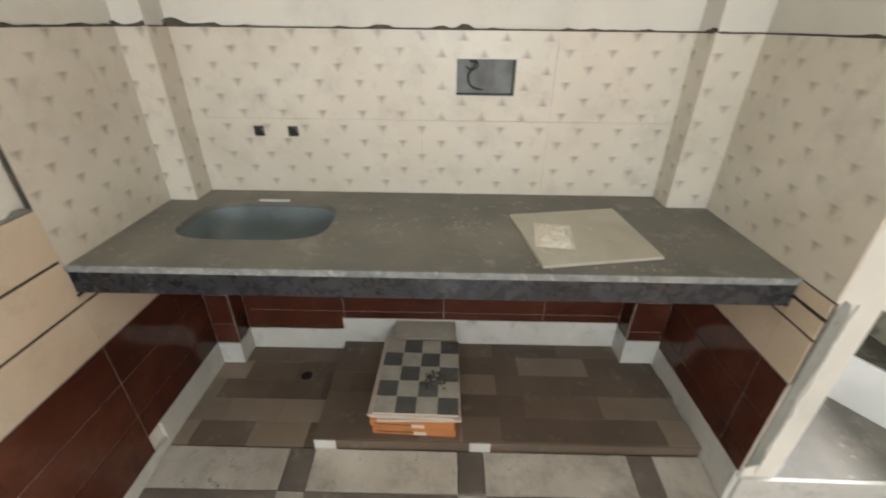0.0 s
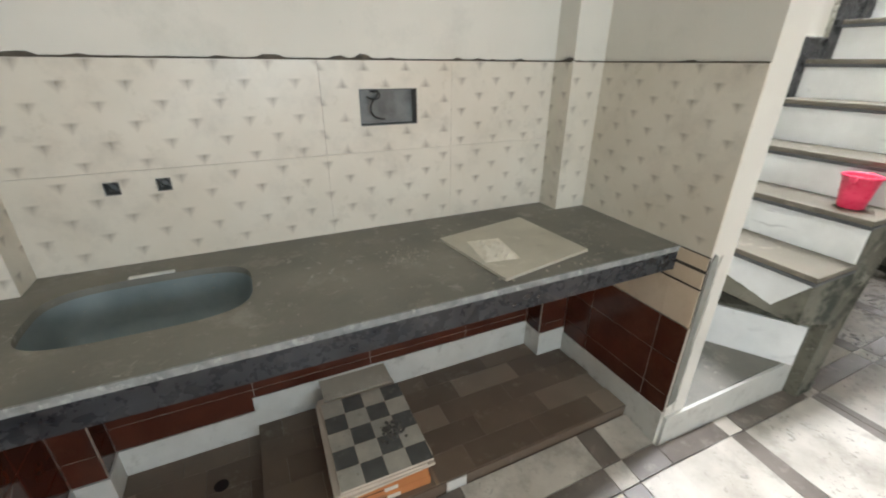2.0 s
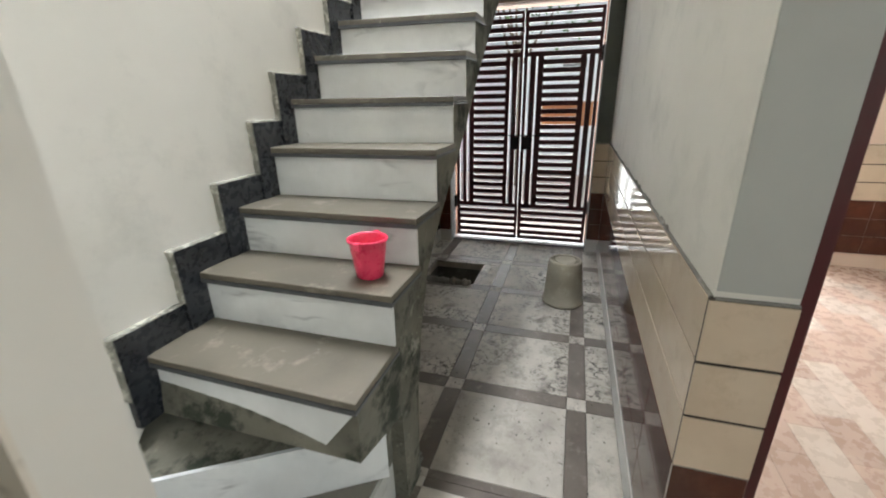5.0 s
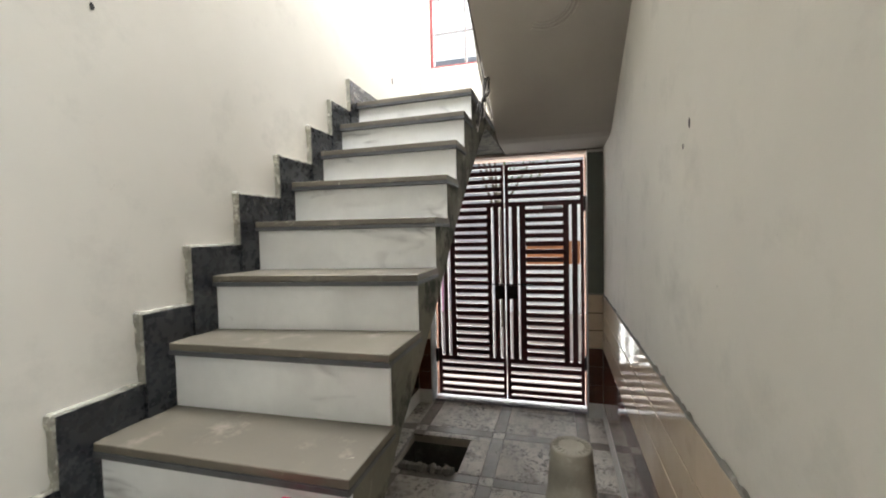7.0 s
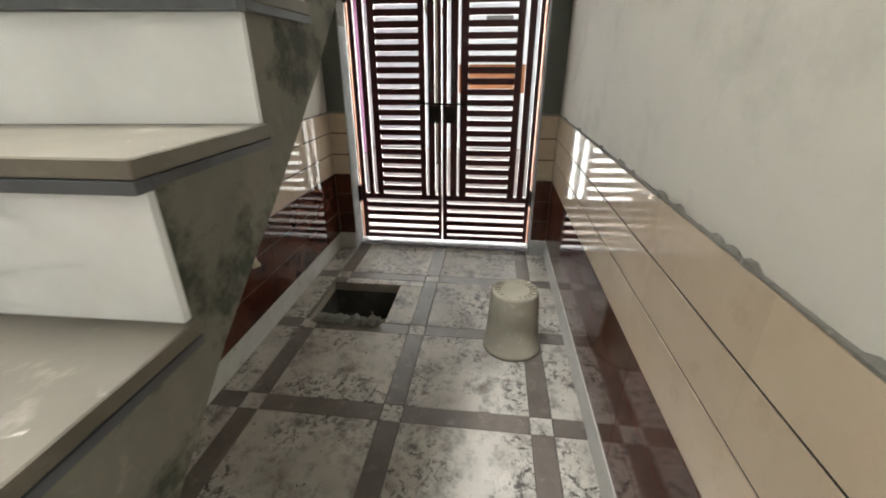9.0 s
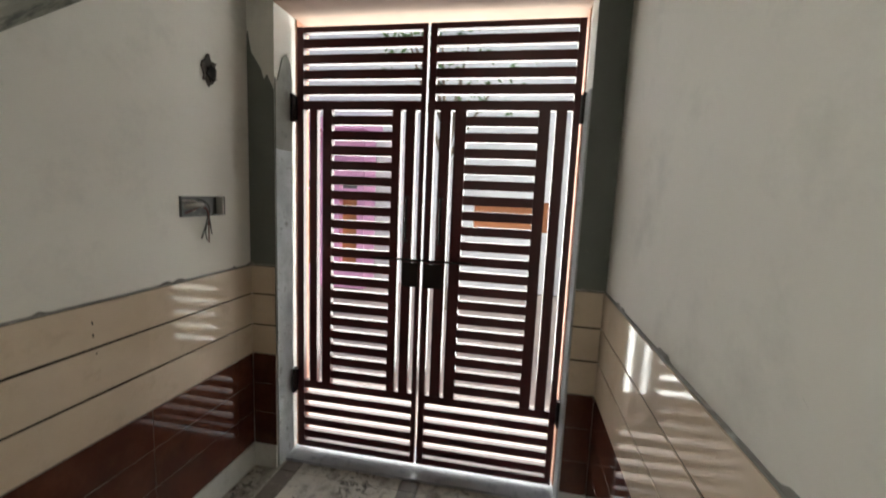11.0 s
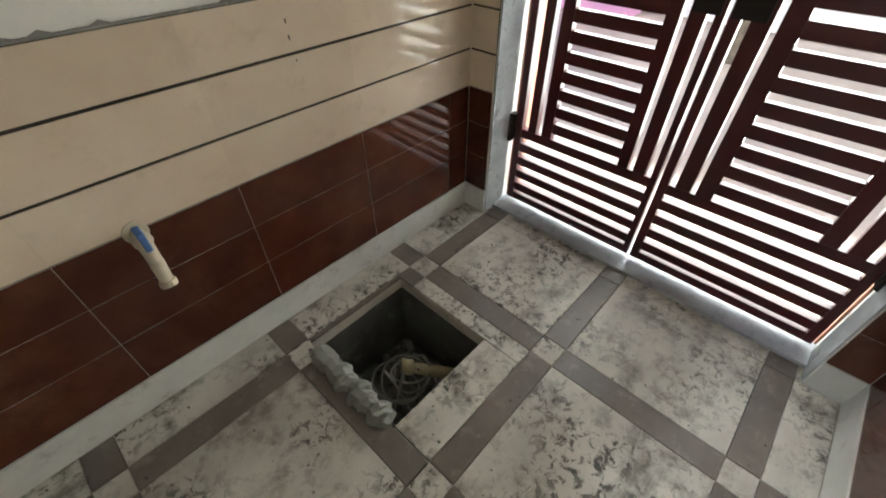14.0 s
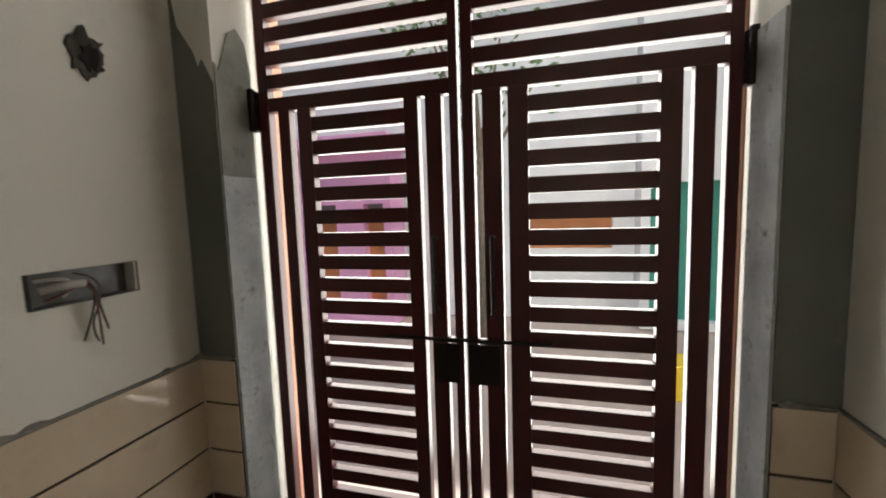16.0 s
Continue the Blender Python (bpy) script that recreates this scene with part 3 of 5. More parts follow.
T = 0.008
LINE = 1.438
BOX_X0, BOX_X1, BOX_Z0, BOX_Z1 = 0.314, 0.511, 1.237, 1.351
cladding("wall_tiles_turned", [((0.1945, BACK - T, 1.151), (BOX_X0, BACK, LINE)), ((BOX_X1, BACK - T, 1.151), (0.6435, BACK, LINE)), ((BOX_X0, BACK - T, 1.151), (BOX_X1, BACK, BOX_Z0)), ((BOX_X0, BACK - T, BOX_Z1), (BOX_X1, BACK, LINE))], MOTIF_UP, "cream motif wall tile laid upside down round the socket box")
cladding("wall_tiles", [*pierced("x", BACK - T, BACK, -0.633, 0.1935, 0.877, 1.150, BACK_HOLES), ((0.1945, BACK - T, 0.877), (0.6435, BACK, 1.150)), ((0.6445, BACK - T, 0.877), (1.088, BACK, 1.150)),
                        ((-0.633, BACK - T, 1.151), (0.1935, BACK, LINE)), ((0.6445, BACK - T, 1.151), (1.088, BACK, LINE)),
                        ((LEFT, 1.709 - T, 0.877), (-0.633 + T, 1.709, LINE)), ((-0.633, 1.709, 0.877), (-0.633 + T, BACK - T, LINE)),
                        ((1.088 - T, 1.709 - T, 0.877), (RIGHT, 1.709, LINE)), ((1.088 - T, 1.709, 0.877), (1.088, BACK - T, LINE)),
                        ((LEFT, 1.218, 0.877), (LEFT + T, 1.709 - T, LINE)), ((RIGHT - T, 1.125, 0.877), (RIGHT, 1.709 - T, LINE))], MOTIF, "cream wall tiles printed with rows of small folded triangles")

# ---- gate ----
def gate_leaf(uprights, panel, name):
    """uprights: spans across the leaf from the hinge side to the meeting side, frames first and last; panel: the ladder of short bars."""
    g = thing(name, (0, 0, 0), "maroon enamelled steel gate leaf of horizontal and upright bars", "gate", "leaves of the entrance gate")
    x0, x1 = GATE_X, GATE_X + 0.033
    s = 1 if uprights[-1][0] > uprights[0][0] else -1

    def bar(u0, u1, z0, z1, kind="bar", d=0.0):
        bm = bmesh.new()
        box_in(bm, (x0 + d, min(u0, u1), z0), (x1 - d, max(u0, u1), z1))
        part(kind, soften(bm, 0.0015), GATE, g)
    zt, zb = GATE_TOP, 0.030
    out, meet = uprights[0], uprights[-1]
    inner, far = out[1], meet[0]
    top, bot, gap = 1.807, 0.410, 0.0282
    bar(*out, zb, zt, "frame"), bar(*meet, zb, zt, "frame")
    bar(inner, far, zt - 0.027, zt, "frame", 0.001), bar(inner, far, zb, 0.068, "frame", 0.001)
    for i in range(5):
        z = zt - 0.027 - gap - i * 0.0712
        bar(inner, far, z - (0.0712 - gap), z, d=0.001)
    for i in range(5):
        z = bot - i * 0.0705
        bar(inner, far, z - (0.0705 - gap), z, d=0.001)
    for u in uprights[1:-1]:
        bar(*u, bot, top)
    pitch = (top - bot + 0.0437) / 20
    for i in range(1, 20):
        z = bot + i * pitch
        bar(*panel, z - 0.0437, z, d=0.002)
    lock = uprights[-2]
    bar(lock[1], far, 1.085, 1.097, d=0.003), bar(lock[1], far, 1.0, 1.012, d=0.003)
    block("lock_plate", (x0 - 0.006, min(lock[0], meet[1]) + 0.012, 0.965), (x0 - 0.0005, max(lock[0], meet[1]) - 0.006, 1.085), STEEL_DARK, g, "dark steel lock plate")
    bm = bmesh.new()
    tube(bm, (x0 - 0.012, meet[1] - s * 0.24, 1.100), (x0 - 0.012, meet[1] + s * 0.005, 1.100), 0.006)
    part("bolt", bm, STEEL_DARK, g, "sliding bolt")
    bm = bmesh.new()
    u = (lock[0] + lock[1]) / 2
    for q in (1.19, 1.40):
        tube(bm, (x0 - 0.0005, u, q), (x0 - 0.035, u, q), 0.005, None, 8)
    tube(bm, (x0 - 0.035, u, 1.185), (x0 - 0.035, u, 1.405), 0.006, None, 8)
    part("handle", bm, STEEL_DARK, g, "slim dark pull handle")
    for z in (1.80, 0.4):
        block("hinge", (x0 - 0.014, min(out[0], out[0] - s * 0.026), z - 0.05), (x0 + 0.02, max(out[0] - s * 0.0005, out[0] - s * 0.026), z + 0.07), STEEL_DARK, g)
        bm = bmesh.new()
        tube(bm, (x0 - 0.018, out[0] - s * 0.013, z - 0.055), (x0 - 0.018, out[0] - s * 0.013, z + 0.075), 0.011, None, 10)
        part("hinge_pin", bm, STEEL_DARK, g, "round hinge barrel")
    return g


gate_leaf([(1.738, 1.704), (1.671, 1.631), (1.603, 1.555), (1.249, 1.206), (1.184, 1.136), (1.113, 1.088)], (1.555, 1.249), "gate_leaf")
gate_leaf([(0.400, 0.429), (0.453, 0.500), (0.524, 0.574), (0.896, 0.950), (0.968, 1.020), (1.045, 1.077)], (0.574, 0.896), "gate_leaf")
structure(block("gate_sill", (5.20, 0.38, -0.012), (5.45, 1.765, 0.012), surface("pale_stone_sill", (0.42, 0.44, 0.48), (0.32, 0.33, 0.36), 0.3, 6)), "pale stone threshold under the gate", "sill")

# ---- loose things and fittings ----
def skirting_run(name, spans, label="dusty white skirting tiles"):
    return structure(boxes(name, spans, SKIRT), label, "skirting")


# tap on the stair wall
def tap():
    t = thing("wall_tap", (3.85, CORR_N - 0.012, 0.60), "cream plastic wall tap with a blue lever", "tap")
    t.location = (0, 0, 0)
    x, z = 3.826, 0.60
    y = CORR_N - 0.01
    bm = bmesh.new()
    tube(bm, (x, y, z), (x, y - 0.05, z), 0.016)
    tube(bm, (x, y - 0.05, z + 0.012), (x, y - 0.05, z - 0.10), 0.019, 0.016)
    bmesh.ops.create_uvsphere(bm, u_segments=14, v_segments=8, radius=0.024, matrix=Matrix.Translation((x, y - 0.05, z)))
    plastic = surface("cream_plastic", (0.62, 0.54, 0.40), (0.52, 0.45, 0.33), 0.4, 20)
    part("tap_body", bm, plastic, t, "", True)
    bm = bmesh.new()
    tube(bm, (x, y - 0.052, z - 0.07), (x - 0.004, y - 0.075, z - 0.135), 0.018, 0.016)
    part("spout", bm, plastic, t, "", True)
    bm = bmesh.new()
    tube(bm, (x - 0.0035, y - 0.0715, z - 0.124), (x - 0.0045, y - 0.0765, z - 0.139), 0.0215)
    part("nozzle", bm, plastic, t, "ribbed nozzle ring")
    bm = bmesh.new()
    tube(bm, (x, y - 0.001, z), (x, y - 0.008, z), 0.030, None, 18)
    part("wall_flange", bm, plastic, t)
    bm = bmesh.new()
    box_in(bm, (x - 0.008, y - 0.078, z + 0.018), (x + 0.010, y - 0.03, z + 0.034))
    box_in(bm, (x - 0.007, y - 0.082, z - 0.02), (x + 0.009, y - 0.072, z + 0.034))
    part("lever", soften(bm, 0.003), surface("blue_plastic", (0.10, 0.22, 0.5), (0.07, 0.16, 0.4), 0.35, 20), t, "blue plastic lever")
    return t


tap()


def lathe(profile, n=28):
    bm = bmesh.new()
    rows = [[bm.verts.new((r * math.cos(2 * math.pi * i / n), r * math.sin(2 * math.pi * i / n), z)) for i in range(n)] for r, z in profile]
    for a, b in zip(rows, rows[1:]):
        for i in range(n):
            bm.faces.new((a[i], a[(i + 1) % n], b[(i + 1) % n], b[i]))
    bmesh.ops.recalc_face_normals(bm, faces=bm.faces)
    return bm


def bucket():
    b = thing("bucket", (2.170, 1.178, 0.9005), "small bright pink plastic bucket on the stairs", "bucket")
    pink = surface("pink_plastic", (0.85, 0.06, 0.14), (0.72, 0.04, 0.10), 0.3, 12, (0.7, 0.3, 0.33), 16, (0.66, 0.8), 0.0)
    bm = lathe([(0.0, 0.004), (0.050, 0.0), (0.053, 0.004), (0.062, 0.06), (0.072, 0.125), (0.079, 0.128), (0.080, 0.136), (0.074, 0.138), (0.069, 0.130), (0.060, 0.06), (0.050, 0.008), (0.0, 0.006)])
    for v in bm.verts:
        a = math.atan2(v.co.y, v.co.x)
        k = 1 + 0.02 * math.sin(3 * a) * (v.co.z / 0.13)
        v.co.x, v.co.y = v.co.x * k, v.co.y * k
    part("shell", bm, pink, b, "", True)
    bm = bmesh.new()
    box_in(bm, (-0.093, -0.014, 0.112), (-0.074, 0.014, 0.140))
    part("ear", soften(bm, 0.003), pink, b)
    bm = bmesh.new()
    box_in(bm, (0.074, -0.014, 0.112), (0.090, 0.014, 0.140))
    part("ear", soften(bm, 0.003), pink, b)
    b.scale = (0.84, 0.84, 0.98)
    return b


bucket()


def drum():
    d = thing("upturned_bucket", (3.97, 0.556, 0.0), "upturned cement-smeared beige bucket with ribbed base on the floor", "bucket")
    dusty = surface("cement_smeared_beige", (0.36, 0.33, 0.25), (0.25, 0.23, 0.175), 0.75, 7, (0.45, 0.42, 0.33), 9, (0.55, 0.75), 0.25, 50)
    part("shell", lathe([(0.144, 0.0), (0.148, 0.004), (0.148, 0.022), (0.140, 0.026), (0.128, 0.18), (0.118, 0.325), (0.110, 0.338), (0.095, 0.333), (0.0, 0.333)], 40), dusty, d, "", True)
    bm = bmesh.new()
    for i in range(22):
        a = 2 * math.pi * i / 22
        m = Matrix.Rotation(a, 4, "Z") @ Matrix.Translation((0.090, 0, 0.3355)) @ Matrix.Diagonal((0.034, 0.006, 0.007, 1))
        bmesh.ops.create_cube(bm, size=1, matrix=m)
    part("base_ribs", bm, dusty, d)
    return d


drum()

# ---- junction boxes and chases ----
BOX_METAL = surface("dull_box_metal", (0.20, 0.205, 0.20), (0.09, 0.09, 0.085), 0.5, 14, metal=0.5)
WIRE = surface("dusty_black_wire", (0.05, 0.045, 0.04), (0.03, 0.028, 0.025), 0.6, 20)
WIRE_RED = surface("dusty_red_wire", (0.16, 0.05, 0.04), (0.10, 0.04, 0.03), 0.6, 20)
WIRE_PALE = surface("pale_cable", (0.45, 0.42, 0.38), (0.33, 0.31, 0.28), 0.5, 20)


def junction(name, origin, u, v, out, w, h, label, wires=(), d=0.035):
    """A shallow open box on a wall. u: along, out: into the room."""
    j = thing(name, (0, 0, 0), label, "junction box")
    o, u, v, out = Vector(origin), Vector(u), Vector((0, 0, 1)), Vector(out)
    def plate(kind, a0, a1, b0, b1, c0, c1, m):
        bm = bmesh.new()
        vs = box_in(bm, (a0, b0, c0), (a1, b1, c1))
        for q in vs:
            q.co = o + u * q.co.x + v * q.co.y + out * q.co.z
        bmesh.ops.recalc_face_normals(bm, faces=bm.faces)
        part(kind, bm, m, j)
    plate("back", 0.003, w - 0.003, 0.003, h - 0.003, -d, -d + 0.002, BOX_METAL)
    e = 0.0025
    plate("side", 0, e, 0, h, -d, 0.003, BOX_METAL), plate("side", w - e, w, 0, h, -d, 0.003, BOX_METAL)
    plate("side", e, w - e, 0, e, -d, 0.003, BOX_METAL), plate("side", e, w - e, h - e, h, -d, 0.003, BOX_METAL)
    for pts, r, m in wires:
        curve("wire", [tuple(o + u * a + v * b + out * c) for a, b, c in pts], r, m, j)
    return j


junction("junction_box", (0.314, BACK - T, 1.237), (1, 0, 0), 0, (0, -1, 0), 0.197, 0.114, "open grey metal socket box with coiled wire in the tiled wall",
         [([(0.045, 0.105, -0.02), (0.07, 0.11, 0.004), (0.05, 0.085, 0.006), (0.035, 0.06, -0.01), (0.05, 0.02, -0.02), (0.09, 0.015, -0.025)], 0.003, WIRE),
          ([(0.03, 0.09, -0.02), (0.05, 0.075, 0.0), (0.08, 0.095, -0.01), (0.06, 0.112, -0.02)], 0.0025, WIRE)])
junction("tap_point", (-0.412, BACK - T, 1.088), (1, 0, 0), 0, (0, -1, 0), 0.036, 0.036, "small square hole cut in the tiles for a water pipe", [([(0.018, 0.018, -0.03), (0.018, 0.018, -0.012)], 0.010, CEMENT)])
junction("tap_point", (-0.289, BACK - T, 1.088), (1, 0, 0), 0, (0, -1, 0), 0.036, 0.036, "small square hole cut in the tiles for a water pipe", [([(0.018, 0.018, -0.03), (0.018, 0.018, -0.012)], 0.010, CEMENT)])
junction("switch_box", (4.730, CORR_N - 0.001, 1.292), (1, 0, 0), 0, (0, -1, 0), 0.236, 0.080, "open metal switch box with dangling wires on the stair wall",
         [([(0.10, 0.05, -0.01), (0.115, 0.035, 0.02), (0.11, -0.02, 0.02), (0.085, -0.09, 0.012)], 0.0025, WIRE),
          ([(0.09, 0.05, -0.01), (0.11, 0.04, 0.025), (0.118, -0.03, 0.02), (0.125, -0.11, 0.012)], 0.0025, WIRE_RED),
          ([(0.11, 0.05, -0.01), (0.12, 0.03, 0.02), (0.122, -0.02, 0.02), (0.14, -0.075, 0.014)], 0.0025, WIRE),
          ([(0.02, 0.04, -0.005), (0.06, 0.05, 0.012), (0.10, 0.045, 0.01)], 0.009, WIRE_PALE),
          ([(0.015, 0.062, -0.01), (0.05, 0.066, 0.006), (0.085, 0.05, 0.008), (0.06, 0.02, 0.0)], 0.004, WIRE_PALE),
          ([(0.03, 0.015, -0.01), (0.07, 0.03, 0.01), (0.11, 0.06, 0.006), (0.13, 0.03, -0.01)], 0.003, WIRE_RED),
          ([(0.09, 0.07, -0.01), (0.125, 0.06, 0.016), (0.128, 0.0, 0.02), (0.10, -0.06, 0.012), (0.118, -0.10, 0.01)], 0.0022, WIRE)])
junction("switch_box", (5.3 - 0.001, -1.35, 1.21), (0, 1, 0), 0, (-1, 0, 0), 0.18, 0.13, "open metal switch box with hanging wires on the room wall",
         [([(0.07, 0.04, -0.01), (0.08, 0.02, 0.02), (0.08, -0.08, 0.012), (0.075, -0.17, 0.008)], 0.003, WIRE_PALE), ([(0.03, 0.03, -0.01), (0.08, 0.07, 0.01), (0.12, 0.1, -0.01)], 0.006, WIRE)])


def rough_patch(name, centre, normal, outline, material, label, thick=0.004, hollow=False):
    """A ragged patch of mortar lying on a wall."""
    n = Vector(normal)
    u = Vector((0, 0, 1)).cross(n).normalized()
    c = Vector(centre)
    bm = bmesh.new()
    back = [bm.verts.new(c + u * a + Vector((0, 0, b)) + n * 0.0005) for a, b in outline]
    front = [bm.verts.new(c + u * a * 0.93 + Vector((0, 0, b * 0.93)) + n * thick) for a, b in outline]
    mid = bm.verts.new(c + n * (thick * (0.4 if hollow else 1.2)))
    k = len(outline)
    for i in range(k):
        bm.faces.new((back[i], back[(i + 1) % k], front[(i + 1) % k], front[i]))
        bm.faces.new((front[i], front[(i + 1) % k], mid))
    bmesh.ops.recalc_face_normals(bm, faces=bm.faces)
    return structure(part(name, bm, material), label, "wall patch")


def ragged(rx, ry, n, seed, jag=0.2):
    r = random.Random(seed)
    return [(rx * math.cos(2 * math.pi * i / n) * (1 + r.uniform(-jag, jag)), ry * math.sin(2 * math.pi * i / n) * (1 + r.uniform(-jag, jag))) for i in range(n)]


DARK_HOLE = surface("rough_dark_hole", (0.10, 0.09, 0.075), (0.03, 0.027, 0.024), 0.95, 30, bump=0.8)
# the wall is not cut here: two dark patches hold the hole's shade
rough_patch("lamp_hole", (4.901, CORR_N, 1.875), (0, -1, 0), ragged(0.042, 0.054, 26, 4, 0.30), DARK_HOLE, "ragged lamp-point hole knocked into the plaster, its shade painted dark", 0.006, True)
rough_patch("lamp_hole", (4.90, CORR_N, 1.87), (0, -1, 0), ragged(0.022, 0.030, 18, 5, 0.40), surface("hole_shadow", (0.015, 0.013, 0.012), (0.01, 0.009, 0.008), 1.0, 30), "dark patch painted as the shade inside the knocked hole", 0.009, True)

# crumbly mortar line over the tiles
def mortar_line(name, a, b, out, label, seed=1, lump=0.008, step=0.02):
    r = random.Random(seed)
    a, b, out = Vector(a), Vector(b), Vector(out)
    n = max(2, int((b - a).length / step))
    bm = bmesh.new()
    prev = None
    for i in range(n + 1):
        p = a.lerp(b, i / n)
        big = max(0.0, noise.noise(p * 6.0 + Vector((seed, 0, 0))) * 0.5 + 1.1 * noise.noise(p * 19.0 + Vector((0, seed, 0))) - 0.12) ** 1.2 * 2.2
        up = 0.0015 + lump * big + r.uniform(0, 0.0012)
        o = 0.009 + 0.004 * big
        ring = [bm.verts.new(p + Vector((0, 0, -0.003))), bm.verts.new(p + out * o + Vector((0, 0, -0.003))), bm.verts.new(p + out * o + Vector((0, 0, up * 0.7))), bm.verts.new(p + Vector((0, 0, up)) + out * 0.001)]
        if prev:
            for k in range(4):
                bm.faces.new((prev[k], prev[(k + 1) % 4], ring[(k + 1) % 4], ring[k]))
        prev = ring
    bmesh.ops.recalc_face_normals(bm, faces=bm.faces)
    return structure(part(name, bm, MORTAR), label, "mortar line")


MORTAR = surface("dark_crumbly_mortar", (0.13, 0.11, 0.085), (0.045, 0.04, 0.032), 0.95, 22, bump=0.9)
ML = "dark crumbling mortar line along the top of the wall tiles"
mortar_line("mortar_line", (-0.633, BACK, LINE), (1.088, BACK, LINE), (0, -1, 0), ML, 1, 0.011)
mortar_line("mortar_line", (1.088, 1.709, LINE), (RIGHT, 1.709, LINE), (0, -1, 0), ML, 2, 0.016)
mortar_line("mortar_line", (LEFT, 1.709, LINE), (-0.633, 1.709, LINE), (0, -1, 0), ML, 3, 0.016)
mortar_line("mortar_line", (RIGHT, 1.709, LINE), (RIGHT, 1.125, LINE), (-1, 0, 0), ML, 4, 0.014)
mortar_line("mortar_line", (LEFT, 1.709, LINE), (LEFT, 1.215, LINE), (1, 0, 0), ML, 5, 0.012)
mortar_line("mortar_line", (-0.633, 1.709, LINE), (-0.633, BACK, LINE), (1, 0, 0), ML, 6, 0.014)
mortar_line("mortar_line", (1.088, 1.709, LINE), (1.088, BACK, LINE), (-1, 0, 0), ML, 6, 0.014)
TOPL = "grey cement edge above the wainscot tiles"
TOPC = surface("grey_cement_edge", (0.27, 0.26, 0.235), (0.17, 0.165, 0.15), 0.9, 12, (0.42, 0.41, 0.38), 20, (0.56, 0.7), 0.5)


def top_edge(a, b, out, seed):
    ob = mortar_line("wainscot_edge", a, b, out, TOPL, seed, 0.003)
    ob.data.materials[0] = TOPC
    for v in ob.data.vertices:
        if v.co.z > 1.049:
            v.co.z += 0.007
    return ob


top_edge((1.5, CORR_N, 1.046), (CORR_E, CORR_N, 1.046), (0, -1, 0), 11)
top_edge((WALL_X, CORR_S, 1.046), (CORR_E, CORR_S, 1.046), (0, 1, 0), 12)
top_edge((WALL_X, 0.105, 1.046), (WALL_X, CORR_S, 1.046), (-1, 0, 0), 13)
top_edge((CORR_E, CORR_S, 1.046), (CORR_E, 0.37, 1.046), (-1, 0, 0), 14)
top_edge((CORR_E, 1.775, 1.046), (CORR_E, CORR_N, 1.046), (-1, 0, 0), 15)
top_edge((LEFT, -3.3, 1.046), (LEFT, 1.217, 1.046), (1, 0, 0), 16)
structure(block("tile_edge", (LEFT, 1.209, 1.045), (LEFT + 0.009, 1.217, LINE), MORTAR), "dark upright mortar edge beside the kitchen tiles", "mortar line")

# cement render on the returns beside the gate
structure(boxes("render_patch", [((CORR_E - 0.004, CORR_S + 0.001, 1.05), (CORR_E, 0.379, 2.22)), ], CEMENT_RENDER), "unpainted green-grey cement render beside the gate", "wall")
torn_top = [(1.766, 1.05), (1.766, 1.86), (1.80, 1.93), (1.815, 1.905), (1.83, 1.955), (CORR_N - 0.02, 2.03), (CORR_N - 0.006, 2.12), (CORR_N - 0.001, 2.10), (CORR_N - 0.001, 1.05)]
structure(part("render_patch", prism(bmesh.new(), torn_top, CORR_E - 0.004, CORR_E, "x"), CEMENT_RENDER), "ragged-topped green-grey cement render beside the gate", "wall")
lobe = [(CORR_E + 0.001, 1.60), (5.28, 1.60), (5.285, 1.93), (5.27, 2.01), (5.235, 2.045), (5.20, 2.02), (5.175, 1.95), (5.155, 1.90), (CORR_E + 0.001, 1.92)]
structure(part("render_smear", prism(bmesh.new(), lobe, 1.7595, 1.7645, "y"), CEMENT), "rounded grey cement smear on the gate jamb", "wall patch")
structure(boxes("gate_jamb", [((CORR_E + 0.001, 0.380, 0.0), (5.28, 0.386, 1.86)), ((CORR_E + 0.001, 1.759, 0.0), (5.28, 1.765, 1.598))], PLASTER_EDGE), "whitewashed patchy cement jamb of the gate opening", "jamb")
BRICK = surface("pinkish_brick_jamb", (0.52, 0.27, 0.18), (0.40, 0.20, 0.13), 0.85, 9)
structure(boxes("gate_brick_edge", [((5.325, 0.380, 0.0), (5.44, 0.388, 2.25)), ((5.325, 1.757, 0.0), (5.44, 1.765, 2.25))], BRICK), "pinkish brick outer jamb beside the gate", "jamb")
structure(block("lintel_face", (5.13, 0.385, 2.235), (5.44, 1.76, 2.2495), surface("pinkish_lintel_plaster", (0.50, 0.36, 0.28), (0.42, 0.30, 0.23), 0.85, 6)), "pinkish plastered underside of the gate lintel", "lintel")

structure(block("pillar_primer", (WALL_X - 0.004, 0.1065, 1.062), (WALL_X - 0.0005, CORR_S - 0.001, CEIL - 0.001), PAINT_GREY), "grey primed plaster on the end of the corridor wall", "wall")

